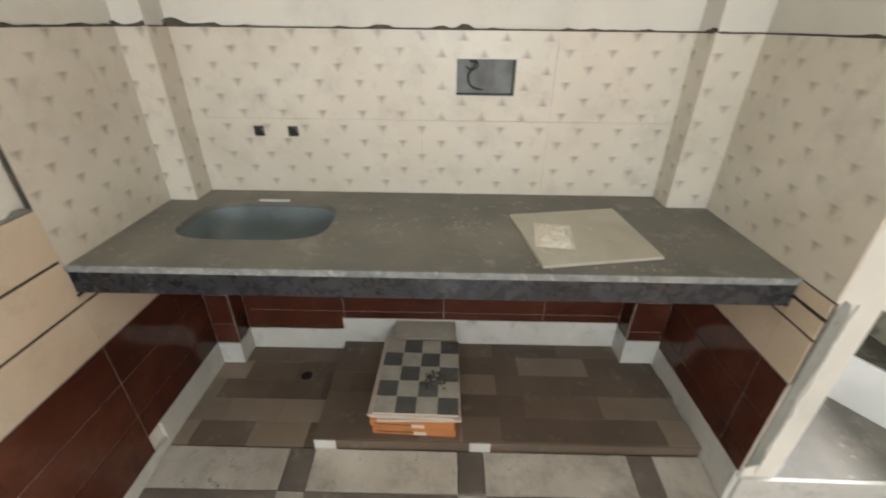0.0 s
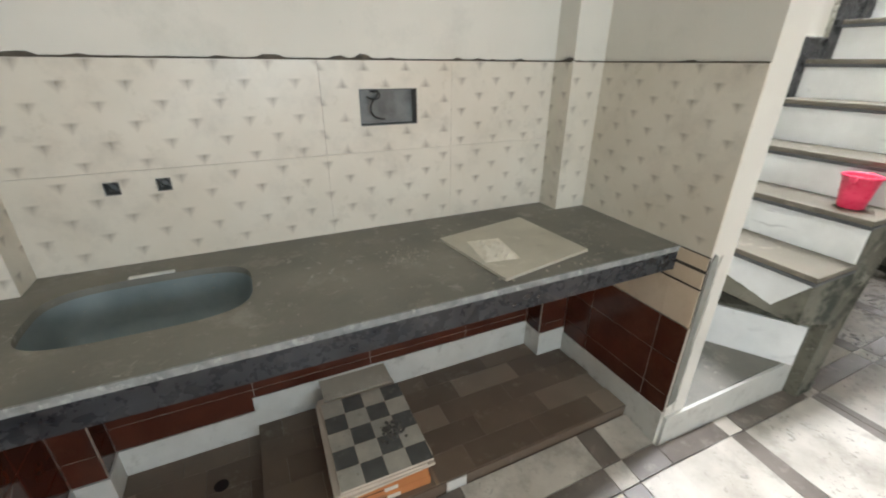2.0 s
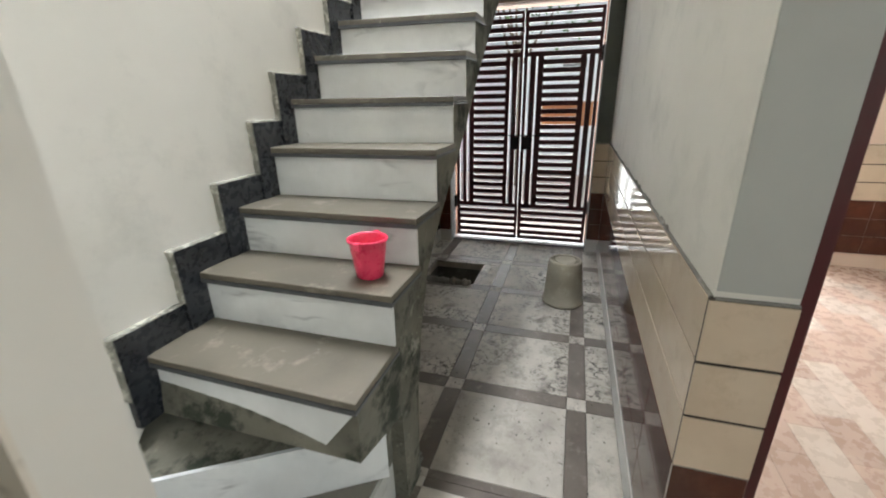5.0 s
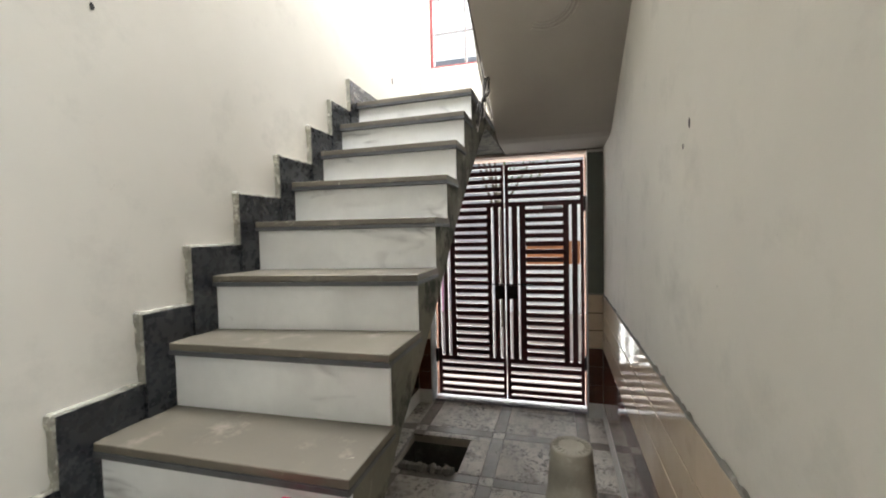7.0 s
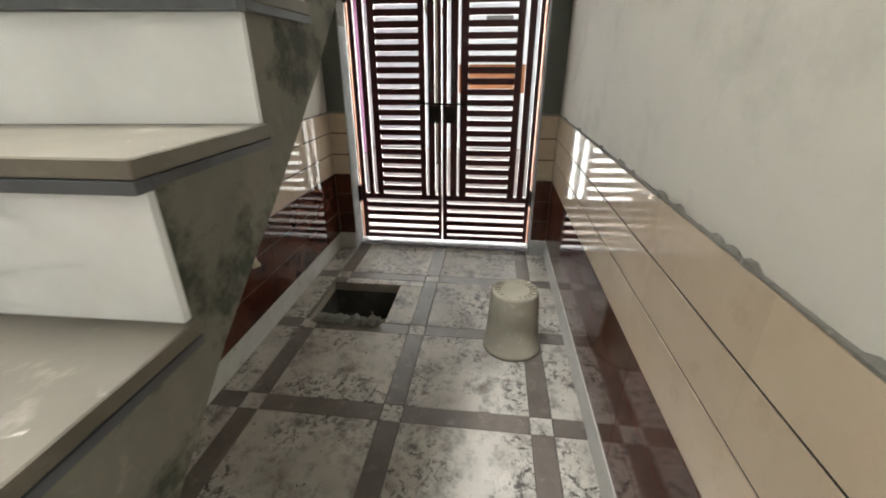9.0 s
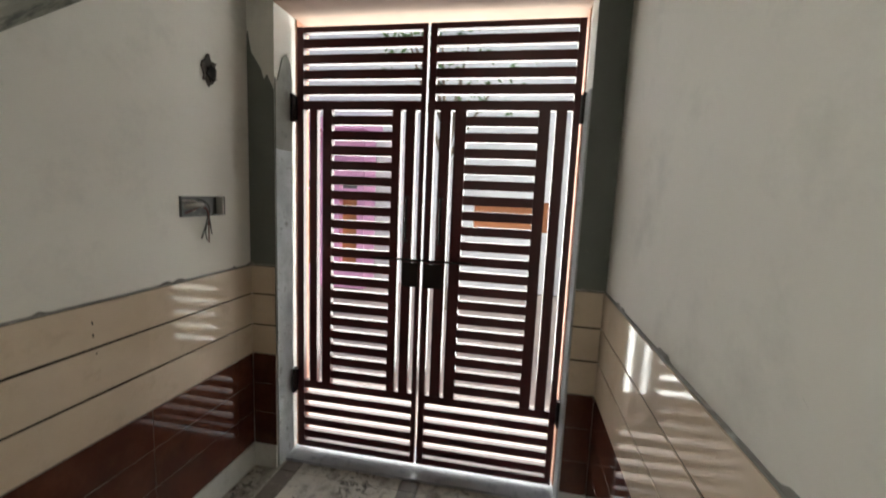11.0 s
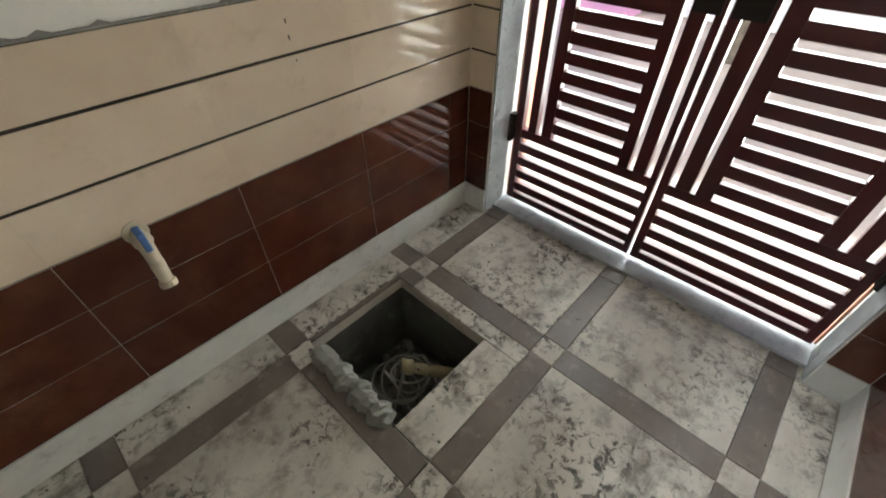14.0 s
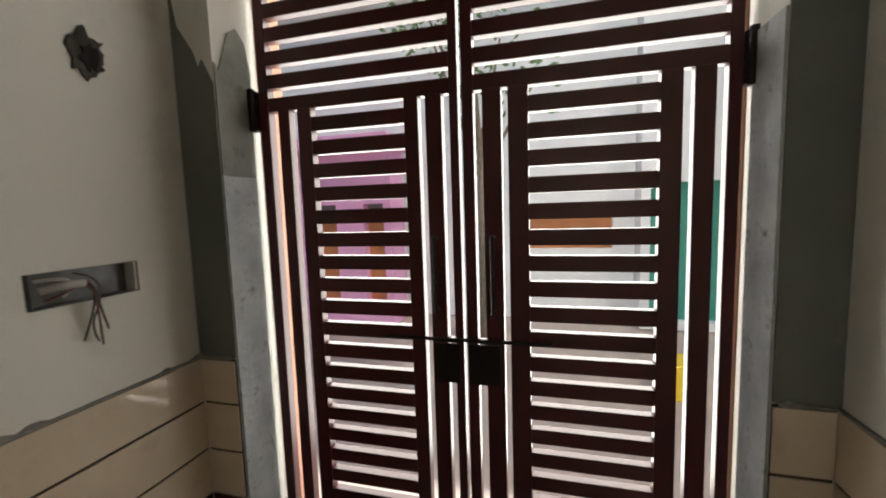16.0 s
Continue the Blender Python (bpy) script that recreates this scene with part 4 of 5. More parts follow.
# bare cement edge where the wainscot of the partition ends
structure(part("partition_cement", prism(bmesh.new(), [(RIGHT + 0.0 , 0.25), (RIGHT + 0.045, 0.27), (RIGHT + 0.032, 0.34), (RIGHT + 0.040, 0.45), (RIGHT + 0.030, 0.55), (RIGHT + 0.038, 0.70), (RIGHT + 0.036, 0.84), (RIGHT + 0.026, 0.875), (RIGHT + 0.012, 0.885), (RIGHT, 0.86)], 1.121, 1.125, "y"), CEMENT), "bare grey cement patch with torn edge low on the partition end", "wall patch")
bm = bmesh.new()
r = random.Random(77)
prev = None
for k in range(40):
    z = 0.215 + 0.66 * k / 39
    w = 0.040 + 0.010 * noise.noise(Vector((0, 0, z * 14))) + r.uniform(-0.003, 0.003)
    ring = [bm.verts.new(p) for p in ((RIGHT + w, 1.1245, z), (RIGHT + w, 1.1195, z), (RIGHT + w + 0.007 + r.uniform(0, 0.006), 1.1185, z), (RIGHT + w + 0.014, 1.1245, z))]
    if prev:
        for q in range(4):
            bm.faces.new((prev[q], prev[(q + 1) % 4], ring[(q + 1) % 4], ring[q]))
    prev = ring
bmesh.ops.recalc_face_normals(bm, faces=bm.faces)
structure(part("partition_lip", bm, PAINT), "torn lip of old white plaster low on the partition end", "wall patch")
for px, pz, rx, rz in ((4.365, 0.985, 0.0025, 0.007), (4.365, 0.945, 0.0025, 0.007), (4.372, 0.885, 0.002, 0.004)):
    rough_patch("tile_nick", (px, CORR_N - 0.011, pz), (0, -1, 0), ragged(rx, rz, 8, int(pz * 100), 0.25), DARK_HOLE, "tiny dark chip in the beige wall tile", 0.0015)
structure(part("curb_lump", soften(prism(bmesh.new(), [(1.30, 1.128), (1.36, 1.128), (1.365, 1.16), (1.31, 1.165)], 0.19, 0.262, "z"), 0.006), PLASTER_EDGE), "small whitewashed cement lump at the foot of the partition", "wall patch")

# ---- kitchen things ----
def sheet_thing(name, place, size, turn, material, label, cat, tilt=0.0, bevel=0.0015):
    t = thing(name, place, label, cat)
    t.rotation_euler = Euler((radians(tilt), 0, radians(turn)))
    w, d, h = size
    block("slab" if "tile" in name else "body", (-w / 2, -d / 2, 0), (w / 2, d / 2, h), material, t, "", bevel)
    return t


DUSTY_TILE = surface("dusty_beige_tile_back", (0.56, 0.53, 0.44), (0.42, 0.39, 0.32), 0.6, 5, (0.24, 0.22, 0.18), 8, (0.60, 0.78), 0.2, spots2=(0.72, 0.69, 0.6), spot2_scale=14, spot2_at=(0.54, 0.66))
loose = thing("loose_tile", (0, 0, 0), "dusty beige spare floor tile lying on the counter", "tile")
part("slab", prism(bmesh.new(), [(0.504, 1.597), (0.873, 1.663), (0.902, 1.321), (0.551, 1.259)], 0.8775, 0.8865, "z"), DUSTY_TILE, loose)


def packet():
    p = thing("packet", (0.617, 1.44, 0.8865), "crumpled cream paper packet lying on the spare tile", "packet")
    p.rotation_euler = Euler((0, 0, radians(-8)))
    bm = bmesh.new()
    n, m = 12, 9
    g = {}
    r = random.Random(9)
    for s in (0, 1):
        for i in range(n + 1):
            for j in range(m + 1):
                u, v = i / n - 0.5, j / m - 0.5
                puff = (1 - (2 * abs(u)) ** 4) * (1 - (2 * abs(v)) ** 4)
                z = 0.001 + (0.014 * puff * (0.75 + 0.8 * noise.noise(Vector((u * 9, v * 9, 3)))) if s else 0)
                g[s, i, j] = bm.verts.new((v * 0.115 + r.uniform(-1, 1) * 0.001, u * 0.165 + r.uniform(-1, 1) * 0.001, z))
    for s in (0, 1):
        for i in range(n):
            for j in range(m):
                bm.faces.new((g[s, i, j], g[s, i + 1, j], g[s, i + 1, j + 1], g[s, i, j + 1]))
    bmesh.ops.remove_doubles(bm, verts=bm.verts, dist=0.0012)
    bmesh.ops.recalc_face_normals(bm, faces=bm.faces)
    part("wrapper", bm, surface("crumpled_cream_paper", (0.82, 0.78, 0.68), (0.66, 0.62, 0.52), 0.45, 30, bump=0.4), p)
    return p


packet()


def debris(name, n, area, z, sizes, material, label, seed, dens=None):
    r = random.Random(seed)
    bm = bmesh.new()
    for _ in range(n):
        x, y = r.uniform(area[0], area[2]), r.uniform(area[1], area[3])
        if dens:
            x, y = r.gauss((area[0] + area[2]) / 2, (area[2] - area[0]) / dens), r.gauss((area[1] + area[3]) / 2, (area[3] - area[1]) / dens)
            x, y = min(max(x, area[0]), area[2]), min(max(y, area[1]), area[3])
        s = r.uniform(*sizes)
        m = Matrix.Translation((x, y, z + s * 0.25)) @ Euler((r.uniform(0, 0.5), r.uniform(0, 0.5), r.uniform(0, 6))).to_matrix().to_4x4() @ Matrix.Diagonal((s, s * r.uniform(0.5, 1), s * 0.5, 1))
        bmesh.ops.create_cube(bm, size=1, matrix=m)
    return tagged(part(name, bm, material), label, "debris", "", "stuff")


CRUMB = surface("pale_crumbs", (0.46, 0.42, 0.35), (0.22, 0.2, 0.17), 0.9, 40)
CRUMB_DARK = surface("dark_crumbs", (0.16, 0.15, 0.13), (0.06, 0.055, 0.05), 0.9, 40)
debris("plaster_crumbs", 80, (0.80, 1.26, 1.08, 1.52), 0.8775, (0.0008, 0.0045), CRUMB, "pale plaster crumbs scattered on the counter", 3, 5)
debris("plaster_crumbs", 30, (0.50, 1.25, 0.95, 1.34), 0.8775, (0.002, 0.007), CRUMB, "pale plaster crumbs along the spare tile", 5)
debris("plaster_crumbs", 60, (-0.65, 1.26, 1.15, 1.78), 0.8775, (0.001, 0.004), CRUMB, "fine pale grit on the counter", 7)
debris("plaster_crumbs", 90, (0.28, 1.45, 0.44, 1.60), 0.8775, (0.001, 0.005), CRUMB, "small heap of pale plaster dust on the counter", 8, 5)
strip = thing("white_strip", (-0.34, 1.70, 0.8775), "short white plastic strip behind the sink", "strip")
block("strip", (-0.055, -0.006, 0), (0.055, 0.006, 0.006), surface("white_plastic", (0.7, 0.7, 0.66), (0.6, 0.6, 0.57), 0.5, 20), strip, "", 0.001)

# stack under the counter
PZ = 0.13
PZL = 0.085
ORANGE = surface("orange_tile_carton", (0.55, 0.22, 0.07), (0.42, 0.15, 0.05), 0.7, 8, (0.2, 0.1, 0.06), 14, (0.55, 0.7))


def carton(name, z, dx, label):
    c = thing(name, (0.19 + dx, 1.50, z), label, "carton")
    c.rotation_euler = Euler((0, 0, radians(-2 + dx * 60)))
    block("box", (-0.152, -0.20, 0), (0.152, 0.20, 0.038), ORANGE, c, "", 0.002)
    block("tape", (-0.135, -0.2015, 0.014), (0.03, -0.2005, 0.017), GROUT, c, "dark printed line")
    block("sticker", (0.0, -0.2022, 0.004), (0.045, -0.2008, 0.020), surface("white_sticker", (0.7, 0.66, 0.58), (0.6, 0.56, 0.5), 0.6, 20), c, "white sticker")
    return c


carton("tile_carton", PZ, 0.0, "flat orange tile carton under the counter")
carton("tile_carton", PZ + 0.0385, -0.006, "flat orange tile carton with a torn corner")
stack = PZ + 0.0775
WHITE_EDGE = surface("pale_tile_body", (0.6, 0.53, 0.44), (0.5, 0.43, 0.35), 0.6, 12)
for i, (dx, dy, a) in enumerate([(0.012, -0.005, 1), (-0.008, 0.0, -1), (0.004, 0.012, 0.5), (-0.012, -0.01, -1.5), (0.006, 0.006, 1.2)]):
    t = thing("spare_tile", (0.188 + dx, 1.50 + dy, stack), "pale spare tile in the stack under the counter", "tile", "stacked spare tiles")
    t.rotation_euler = Euler((0, 0, radians(a)))
    block("slab", (-0.15, -0.2, 0), (0.15, 0.2, 0.0085), WHITE_EDGE, t, "", 0.001)
    stack += 0.009


def checker_tile():
    t = thing("checker_tile", (0.195, 1.475, stack), "dusty white and grey chequered tile on top of the stack", "tile")
    t.rotation_euler = Euler((radians(0.3), 0, radians(-1)))
    w, d = 0.30, 0.375
    block("slab", (-w / 2, -d / 2, 0), (w / 2, d / 2, 0.008), WHITE_EDGE, t)
    pale = surface("dusty_white_check", (0.50, 0.48, 0.41), (0.36, 0.34, 0.29), 0.6, 14, (0.2, 0.19, 0.16), 20, (0.6, 0.75))
    grey = surface("grey_check", (0.13, 0.13, 0.12), (0.085, 0.085, 0.08), 0.5, 14, (0.25, 0.24, 0.21), 20, (0.6, 0.75))
    c = w / 4
    for i in range(4):
        for j in range(5):
            block("check", (-w / 2 + i * c + 0.0008, -d / 2 + j * c + 0.0008, 0.0082), (-w / 2 + (i + 1) * c - 0.0008, -d / 2 + (j + 1) * c - 0.0008, 0.0088), pale if (i + j) % 2 == 0 else grey, t)
    return t


checker_tile()
board = thing("plain_tile", (0.195, 1.72, stack + 0.001), "plain dusty grey tile leaning on the stack", "tile")
block("slab", (-0.13, -0.04, -0.002), (0.14, 0.085, 0.006), DUSTY_TILE, board, "", 0.001)
leaf_heap = debris("dry_leaf_bits", 60, (0.21, 1.40, 0.29, 1.48), stack + 0.010, (0.004, 0.014), CRUMB_DARK, "dark dry leaf bits on the chequered tile", 12, 4)
slat = thing("wood_offcut", (0.355, 1.30, PZ - 0.01), "thin wooden offcut leaning on the carton", "offcut")
block("body", (-0.006, -0.02, 0), (0.006, 0.08, 0.012), surface("raw_wood_offcut", (0.33, 0.24, 0.16), (0.22, 0.15, 0.1), 0.7, 20), slat)

# ---- pit ----
# pit cement is coloured darker than the other raw cement
pit = structure(boxes("pit", [((px0 - 0.06, py0 - 0.06, -0.46), (px1 + 0.06, py1 + 0.06, -0.42)),
                              ((px0 - 0.06, py0 - 0.05, -0.42), (px0, py1 + 0.05, -0.0615)), ((px1, py0 - 0.05, -0.42), (px1 + 0.06, py1 + 0.05, -0.0615)),
                              ((px0, py0 - 0.05, -0.42), (px1, py0, -0.0615)), ((px0, py1, -0.42), (px1, py1 + 0.05, -0.0615))], surface("dark_pit_cement", (0.13, 0.13, 0.115), (0.06, 0.06, 0.052), 0.9, 6, (0.2, 0.195, 0.175), 12, (0.56, 0.7), 0.9, 40)), "raw cement walls of an open drain pit in the floor", "pit")
for k, (cx, cy, rr, zz, w) in enumerate([(4.32, 1.50, 0.10, -0.28, 1.0), (4.34, 1.48, 0.085, -0.26, 0.8), (4.29, 1.53, 0.12, -0.30, 0.7), (4.35, 1.50, 0.07, -0.24, 1.2)]):
    r = random.Random(k)
    pts = [(cx + rr * w * math.cos(a / 2), cy + rr * math.sin(a / 2), zz + 0.03 * math.sin(a * 0.7 + k)) for a in range(0, 14)]
    curve("coiled_cable", pts, 0.0045, WIRE_PALE, None, "pale grey cable coiled in the drain pit")["category"] = "cable"
for k, (a, b) in enumerate([((4.20, 1.46, -0.40), (4.27, 1.44, -0.10)), ((4.42, 1.40, -0.38), (4.38, 1.44, -0.12)), ((4.27, 1.42, -0.4), (4.24, 1.52, -0.14))]):
    curve("loose_cable", [a, tuple((Vector(a) + Vector(b)) / 2 + Vector((0.02, 0.01, 0))), b], 0.005, WIRE_PALE, None, "pale cable end sticking up in the drain pit")["category"] = "cable"
bm = bmesh.new()
tube(bm, (4.46, 1.36, -0.25), (4.33, 1.50, -0.20), 0.024)
tube(bm, (4.35, 1.48, -0.208), (4.32, 1.512, -0.197), 0.031)
tagged(part("drain_pipe", bm, surface("stained_cream_pipe", (0.5, 0.42, 0.27), (0.36, 0.3, 0.19), 0.6, 14), None, "stained cream plastic pipe in the drain pit", True), "", "pipe")
debris("pit_rubble", 170, (px0 + 0.02, py0 + 0.02, px1 - 0.02, py1 - 0.02), -0.42, (0.015, 0.055), CEMENT, "broken cement rubble at the bottom of the drain pit", 21)


def cement_lump():
    c = thing("cement_lump", (0, 0, 0), "rough broken cement ridge along the pit edge", "rubble")
    bm = bmesh.new()
    n, k = 34, 9
    rows = []
    for i in range(n + 1):
        p = Vector((px0 - 0.004 + 0.012 * noise.noise(Vector((i * 0.3, 0, 5))), 1.29 + i / n * 0.40, 0))
        r0 = 0.048 * (0.75 + 0.5 * noise.noise(Vector((i * 0.35, 2, 0)))) * (1 if 0 < i < n else 0.25)
        rows.append([bm.verts.new(p + Vector((math.cos(a) * r0 * 1.15, 0, max(-0.011, math.sin(a) * r0)))
                    + Vector((noise.noise(Vector((i, j, 0)) * 0.9), noise.noise(Vector((i, j, 9)) * 0.9), noise.noise(Vector((i, j, 4)) * 0.9))) * 0.008)
                     for j, a in enumerate([math.pi * 2 * q / k for q in range(k)])])
    for a, b in zip(rows, rows[1:]):
        for j in range(k):
            bm.faces.new((a[j], a[(j + 1) % k], b[(j + 1) % k], b[j]))
    bm.faces.new(rows[0]), bm.faces.new(rows[-1])
    bmesh.ops.recalc_face_normals(bm, faces=bm.faces)
    part("ridge", bm, CEMENT, c)
    return c


cement_lump()
debris("floor_grit", 220, (1.7, 0.3, 5.0, 1.05), 0.0005, (0.002, 0.007), CRUMB_DARK, "dark grit scattered over the corridor floor", 31)
debris("floor_grit", 260, (2.5, 1.0, 5.0, 1.88), 0.0005, (0.002, 0.008), CRUMB_DARK, "dark grit and cement splashes near the gate", 32)
debris("curb_rubble", 80, (2.14, 1.05, 2.36, 1.20), 0.0005, (0.006, 0.028), CEMENT, "broken cement bits at the foot of the stairs", 33, 6)

# ---- stair window ----
win = structure(new("window_1"), "maroon steel stair window with grey glazing bars", "window")
RED_FRAME = surface("faded_red_paint", (0.32, 0.05, 0.05), (0.22, 0.035, 0.035), 0.5, 10)
# bars coloured darker so they stand out against the bright sky
WHITE_BAR = surface("grey_bar_paint", (0.20, 0.19, 0.19), (0.14, 0.13, 0.13), 0.5, 10)
block("window_frame", (5.31, 1.727, 3.13), (5.36, 1.755, 4.498), RED_FRAME, win, "faded maroon frame side")
block("window_frame", (5.31, 0.751, 3.13), (5.36, 0.78, 4.498), RED_FRAME, win, "faded maroon frame side")
block("window_frame", (5.31, 0.78, 3.13), (5.36, 1.727, 3.148), RED_FRAME, win)
for y in (1.42, 1.10):
    block("glazing_bar", (5.325, y - 0.010, 3.149), (5.345, y + 0.010, 4.49), WHITE_BAR, win)
for z in (3.45, 3.77, 4.09, 4.41):
    block("glazing_bar", (5.328, 0.78, z - 0.008), (5.342, 1.409, z + 0.008), WHITE_BAR, win)
    block("glazing_bar", (5.328, 1.431, z - 0.008), (5.342, 1.726, z + 0.008), WHITE_BAR, win)

# ---- room: door frame and grille gate ----
frame_d = structure(new("door_frame"), "dark red painted door frame at the end of the corridor wall", "door frame")
block("jamb", (1.955, 0.076, 0.0), (2.01, 0.1035, 2.1), GATE, frame_d)


def grille_gate():
    g = thing("grille_gate", (0, 0, 0), "dark red steel double door with upright grille slots in the room", "gate")
    x0, x1 = 5.40, 5.43
    y0, y1 = -0.945, -0.035
    for a, b in ((y0, y0 + 0.045), (-0.50, -0.43), (y1 - 0.045, y1)):
        block("stile", (x0, a, 0.02), (x1, b, 2.08), GATE, g)
    for z0, z1 in ((0.02, 0.10), (0.86, 1.12), (1.98, 2.08)):
        block("rail", (x0 + 0.001, y0 + 0.045, z0), (x1 - 0.001, -0.50, z1), GATE, g)
        block("rail", (x0 + 0.001, -0.43, z0), (x1 - 0.001, y1 - 0.045, z1), GATE, g)
    for lo, hi in ((y0 + 0.045, -0.50), (-0.43, y1 - 0.045)):
        for i in range(1, 10):
            y = lo + (hi - lo) * i / 10
            block("rod", (x0 + 0.01, y - 0.005, 0.10), (x0 + 0.02, y + 0.005, 0.86), GATE, g)
            block("rod", (x0 + 0.01, y - 0.005, 1.12), (x0 + 0.02, y + 0.005, 1.98), GATE, g)
        for z in (0.45, 1.5):
            block("crossbar", (x0 + 0.006, lo, z), (x0 + 0.0095, hi, z + 0.012), GATE, g)
    return g


grille_gate()

# cables and torn edge at the side of the upper flight
structure(mortar_line("flight_edge", (2.6, STEP_Y, 3.34), (4.54, STEP_Y, 2.30), (0, 1, 0), "torn grey plaster edge of the upper stair flight", 41, 0.05, 0.03), "torn grey plaster edge of the upper stair flight", "mortar line")
for k, off in enumerate((0.0, 0.03)):
    pts = [(4.5 - 0.2 * i, STEP_Y + 0.03 + 0.012 * math.sin(i * 1.3 + k), 2.40 + 0.107 * i + off + 0.02 * math.sin(i * 2.1 + k)) for i in range(9)]
    curve("hanging_cable", pts, 0.006, WIRE_PALE, None, "grey cable running along the upper stair flight")["category"] = "cable"
tangle = thing("cable_tangle", (0, 0, 0), "tangle of dusty black cables beside the top steps", "cable")
for k in range(6):
    r = random.Random(60 + k)
    pts = [(3.70 + 0.062 * i + r.uniform(-0.01, 0.01), STEP_Y - 0.012 - r.uniform(0, 0.02), 2.12 + 0.055 * i + 0.018 * k + 0.045 * math.sin(i * 1.7 + k * 1.3)) for i in range(8)]
    curve("cable", pts, 0.0045 + 0.0006 * (k % 3), WIRE if k % 3 else WIRE_PALE, tangle)
ringm = surface("pale_trowel_ring", (0.52, 0.49, 0.44), (0.44, 0.41, 0.36), 0.85, 5)
ROFF = Vector((1, 0, -0.536)).normalized()
RING_X, RING_Y = 3.70, 0.67
for k, rr in enumerate((0.13, 0.15, 0.17)):
    pts = []
    for i in range(25):
        a = math.pi * (0.35 + 0.70 * i / 24)
        pts.append(Vector((RING_X, RING_Y, 3.34 - 0.536 * (RING_X - 2.6) - 0.002)) + ROFF * rr * math.sin(a) + Vector((0, 1, 0)) * rr * math.cos(a))
    structure(curve("trowel_ring", pts, 0.0045, ringm), "faint curved trowel mark on the stair soffit", "trim")
nick = surface("dark_nick", (0.05, 0.045, 0.04), (0.02, 0.02, 0.02), 0.9, 20)
for place, n, rx, ry in (((2.84, CORR_S, 1.885), (0, 1, 0), 0.006, 0.016), ((2.90, CORR_S, 1.83), (0, 1, 0), 0.003, 0.01), ((4.25, stair_face(4.25), 2.655), (0, -1, 0), 0.012, 0.028), ((2.33, stair_face(2.33), 2.2), (0, -1, 0), 0.006, 0.012)):
    rough_patch("plaster_nick", place, n, ragged(rx, ry, 8, int(place[0] * 10), 0.3), nick, "small dark nick in the plaster", 0.002)

# ---- street outside ----
def house(name, x, y0, y1, h, wall_mat, label, openings=(), depth=5.0):
    t = thing(name, (0, 0, 0), label, "house")
    bm = bmesh.new()
    zs = sorted({0.0, h, *[v for o in openings for v in o[2:4]]})
    ys = sorted({y0, y1, *[v for o in openings for v in o[0:2]]})
    for a, b in zip(ys, ys[1:]):
        for c, d in zip(zs, zs[1:]):
            if not any(o[0] <= a and b <= o[1] and o[2] <= c and d <= o[3] for o in openings):
                box_in(bm, (x, a, c), (x + 0.25, b, d))
    bmesh.ops.remove_doubles(bm, verts=bm.verts, dist=1e-4)
    part("wall", bm, wall_mat, t)
    block("core", (x + 0.251, y0, 0), (x + depth, y1, h), wall_mat, t)
    block("roof", (x - 0.3, y0 - 0.1, h), (x + depth, y1 + 0.1, h + 0.15), wall_mat, t)
    for o in openings:
        block("window", (x + 0.12, o[0] + 0.001, o[2] + 0.001), (x + 0.2, o[1] - 0.001, o[3] - 0.001), o[4], t)
    return t


PINK = surface("pink_house_paint", (0.80, 0.42, 0.66), (0.74, 0.36, 0.60), 0.7, 2)
WHITE_H = surface("white_house_paint", (0.82, 0.84, 0.85), (0.74, 0.77, 0.79), 0.7, 1.5)
ORANGE_S = surface("orange_brown_shutter", (0.5, 0.2, 0.08), (0.4, 0.15, 0.06), 0.6, 6)
GREEN_S = surface("green_shutter", (0.05, 0.30, 0.24), (0.04, 0.24, 0.19), 0.6, 6)
GREY_W = surface("dark_window", (0.2, 0.2, 0.2), (0.14, 0.14, 0.14), 0.4, 6)
house("pink_house", 9.0, 2.84, 7.0, 2.25, PINK, "bright pink house with small brown windows across the street",
      [(2.95, 3.22, 0.3, 1.42, ORANGE_S), (3.62, 4.04, 0.3, 1.42, ORANGE_S), (2.95, 3.22, 1.46, 1.57, GREY_W), (3.62, 4.04, 1.46, 1.57, GREY_W)], depth=0.45)
house("white_house", 9.6, -0.09, 7.0, 4.3, WHITE_H, "white plastered house with an orange shutter across the street",
      [(0.16, 1.33, 0.92, 1.37, ORANGE_S), (0.47, 0.9, 1.98, 2.12, GREY_W)])
house("green_shop", 9.3, -6.0, -0.10, 4.1, WHITE_H, "white shop with a dark green shutter across the street", [(-3.5, -0.20, 0.1, 1.70, GREEN_S)])
# added white mass, only there so views past the houses stay bright
house("rear_filler", 15.0, -9.0, 12.0, 7.0, WHITE_H, "white block added behind the street houses to fill gaps brightly")
haze, haze_nt, haze_b = blank("hazy_bright_sky")
haze_b.inputs["Base Color"].default_value = (0, 0, 0, 1)
haze_b.inputs["Emission Color"].default_value, haze_b.inputs["Emission Strength"].default_value = (0.93, 0.97, 1, 1), 1.6
structure(block("backdrop", (70.0, -40, 11), (70.2, 50, 75), haze), "pale hazy bright sky seen over the houses", "backdrop")
yb = thing("yellow_crate", (7.6, -0.1, -0.02), "yellow plastic crate standing in the street", "crate")
block("body", (-0.15, -0.10, 0), (0.15, 0.10, 0.28), surface("yellow_plastic", (0.8, 0.62, 0.05), (0.7, 0.52, 0.04), 0.5, 10), yb, "", 0.01)


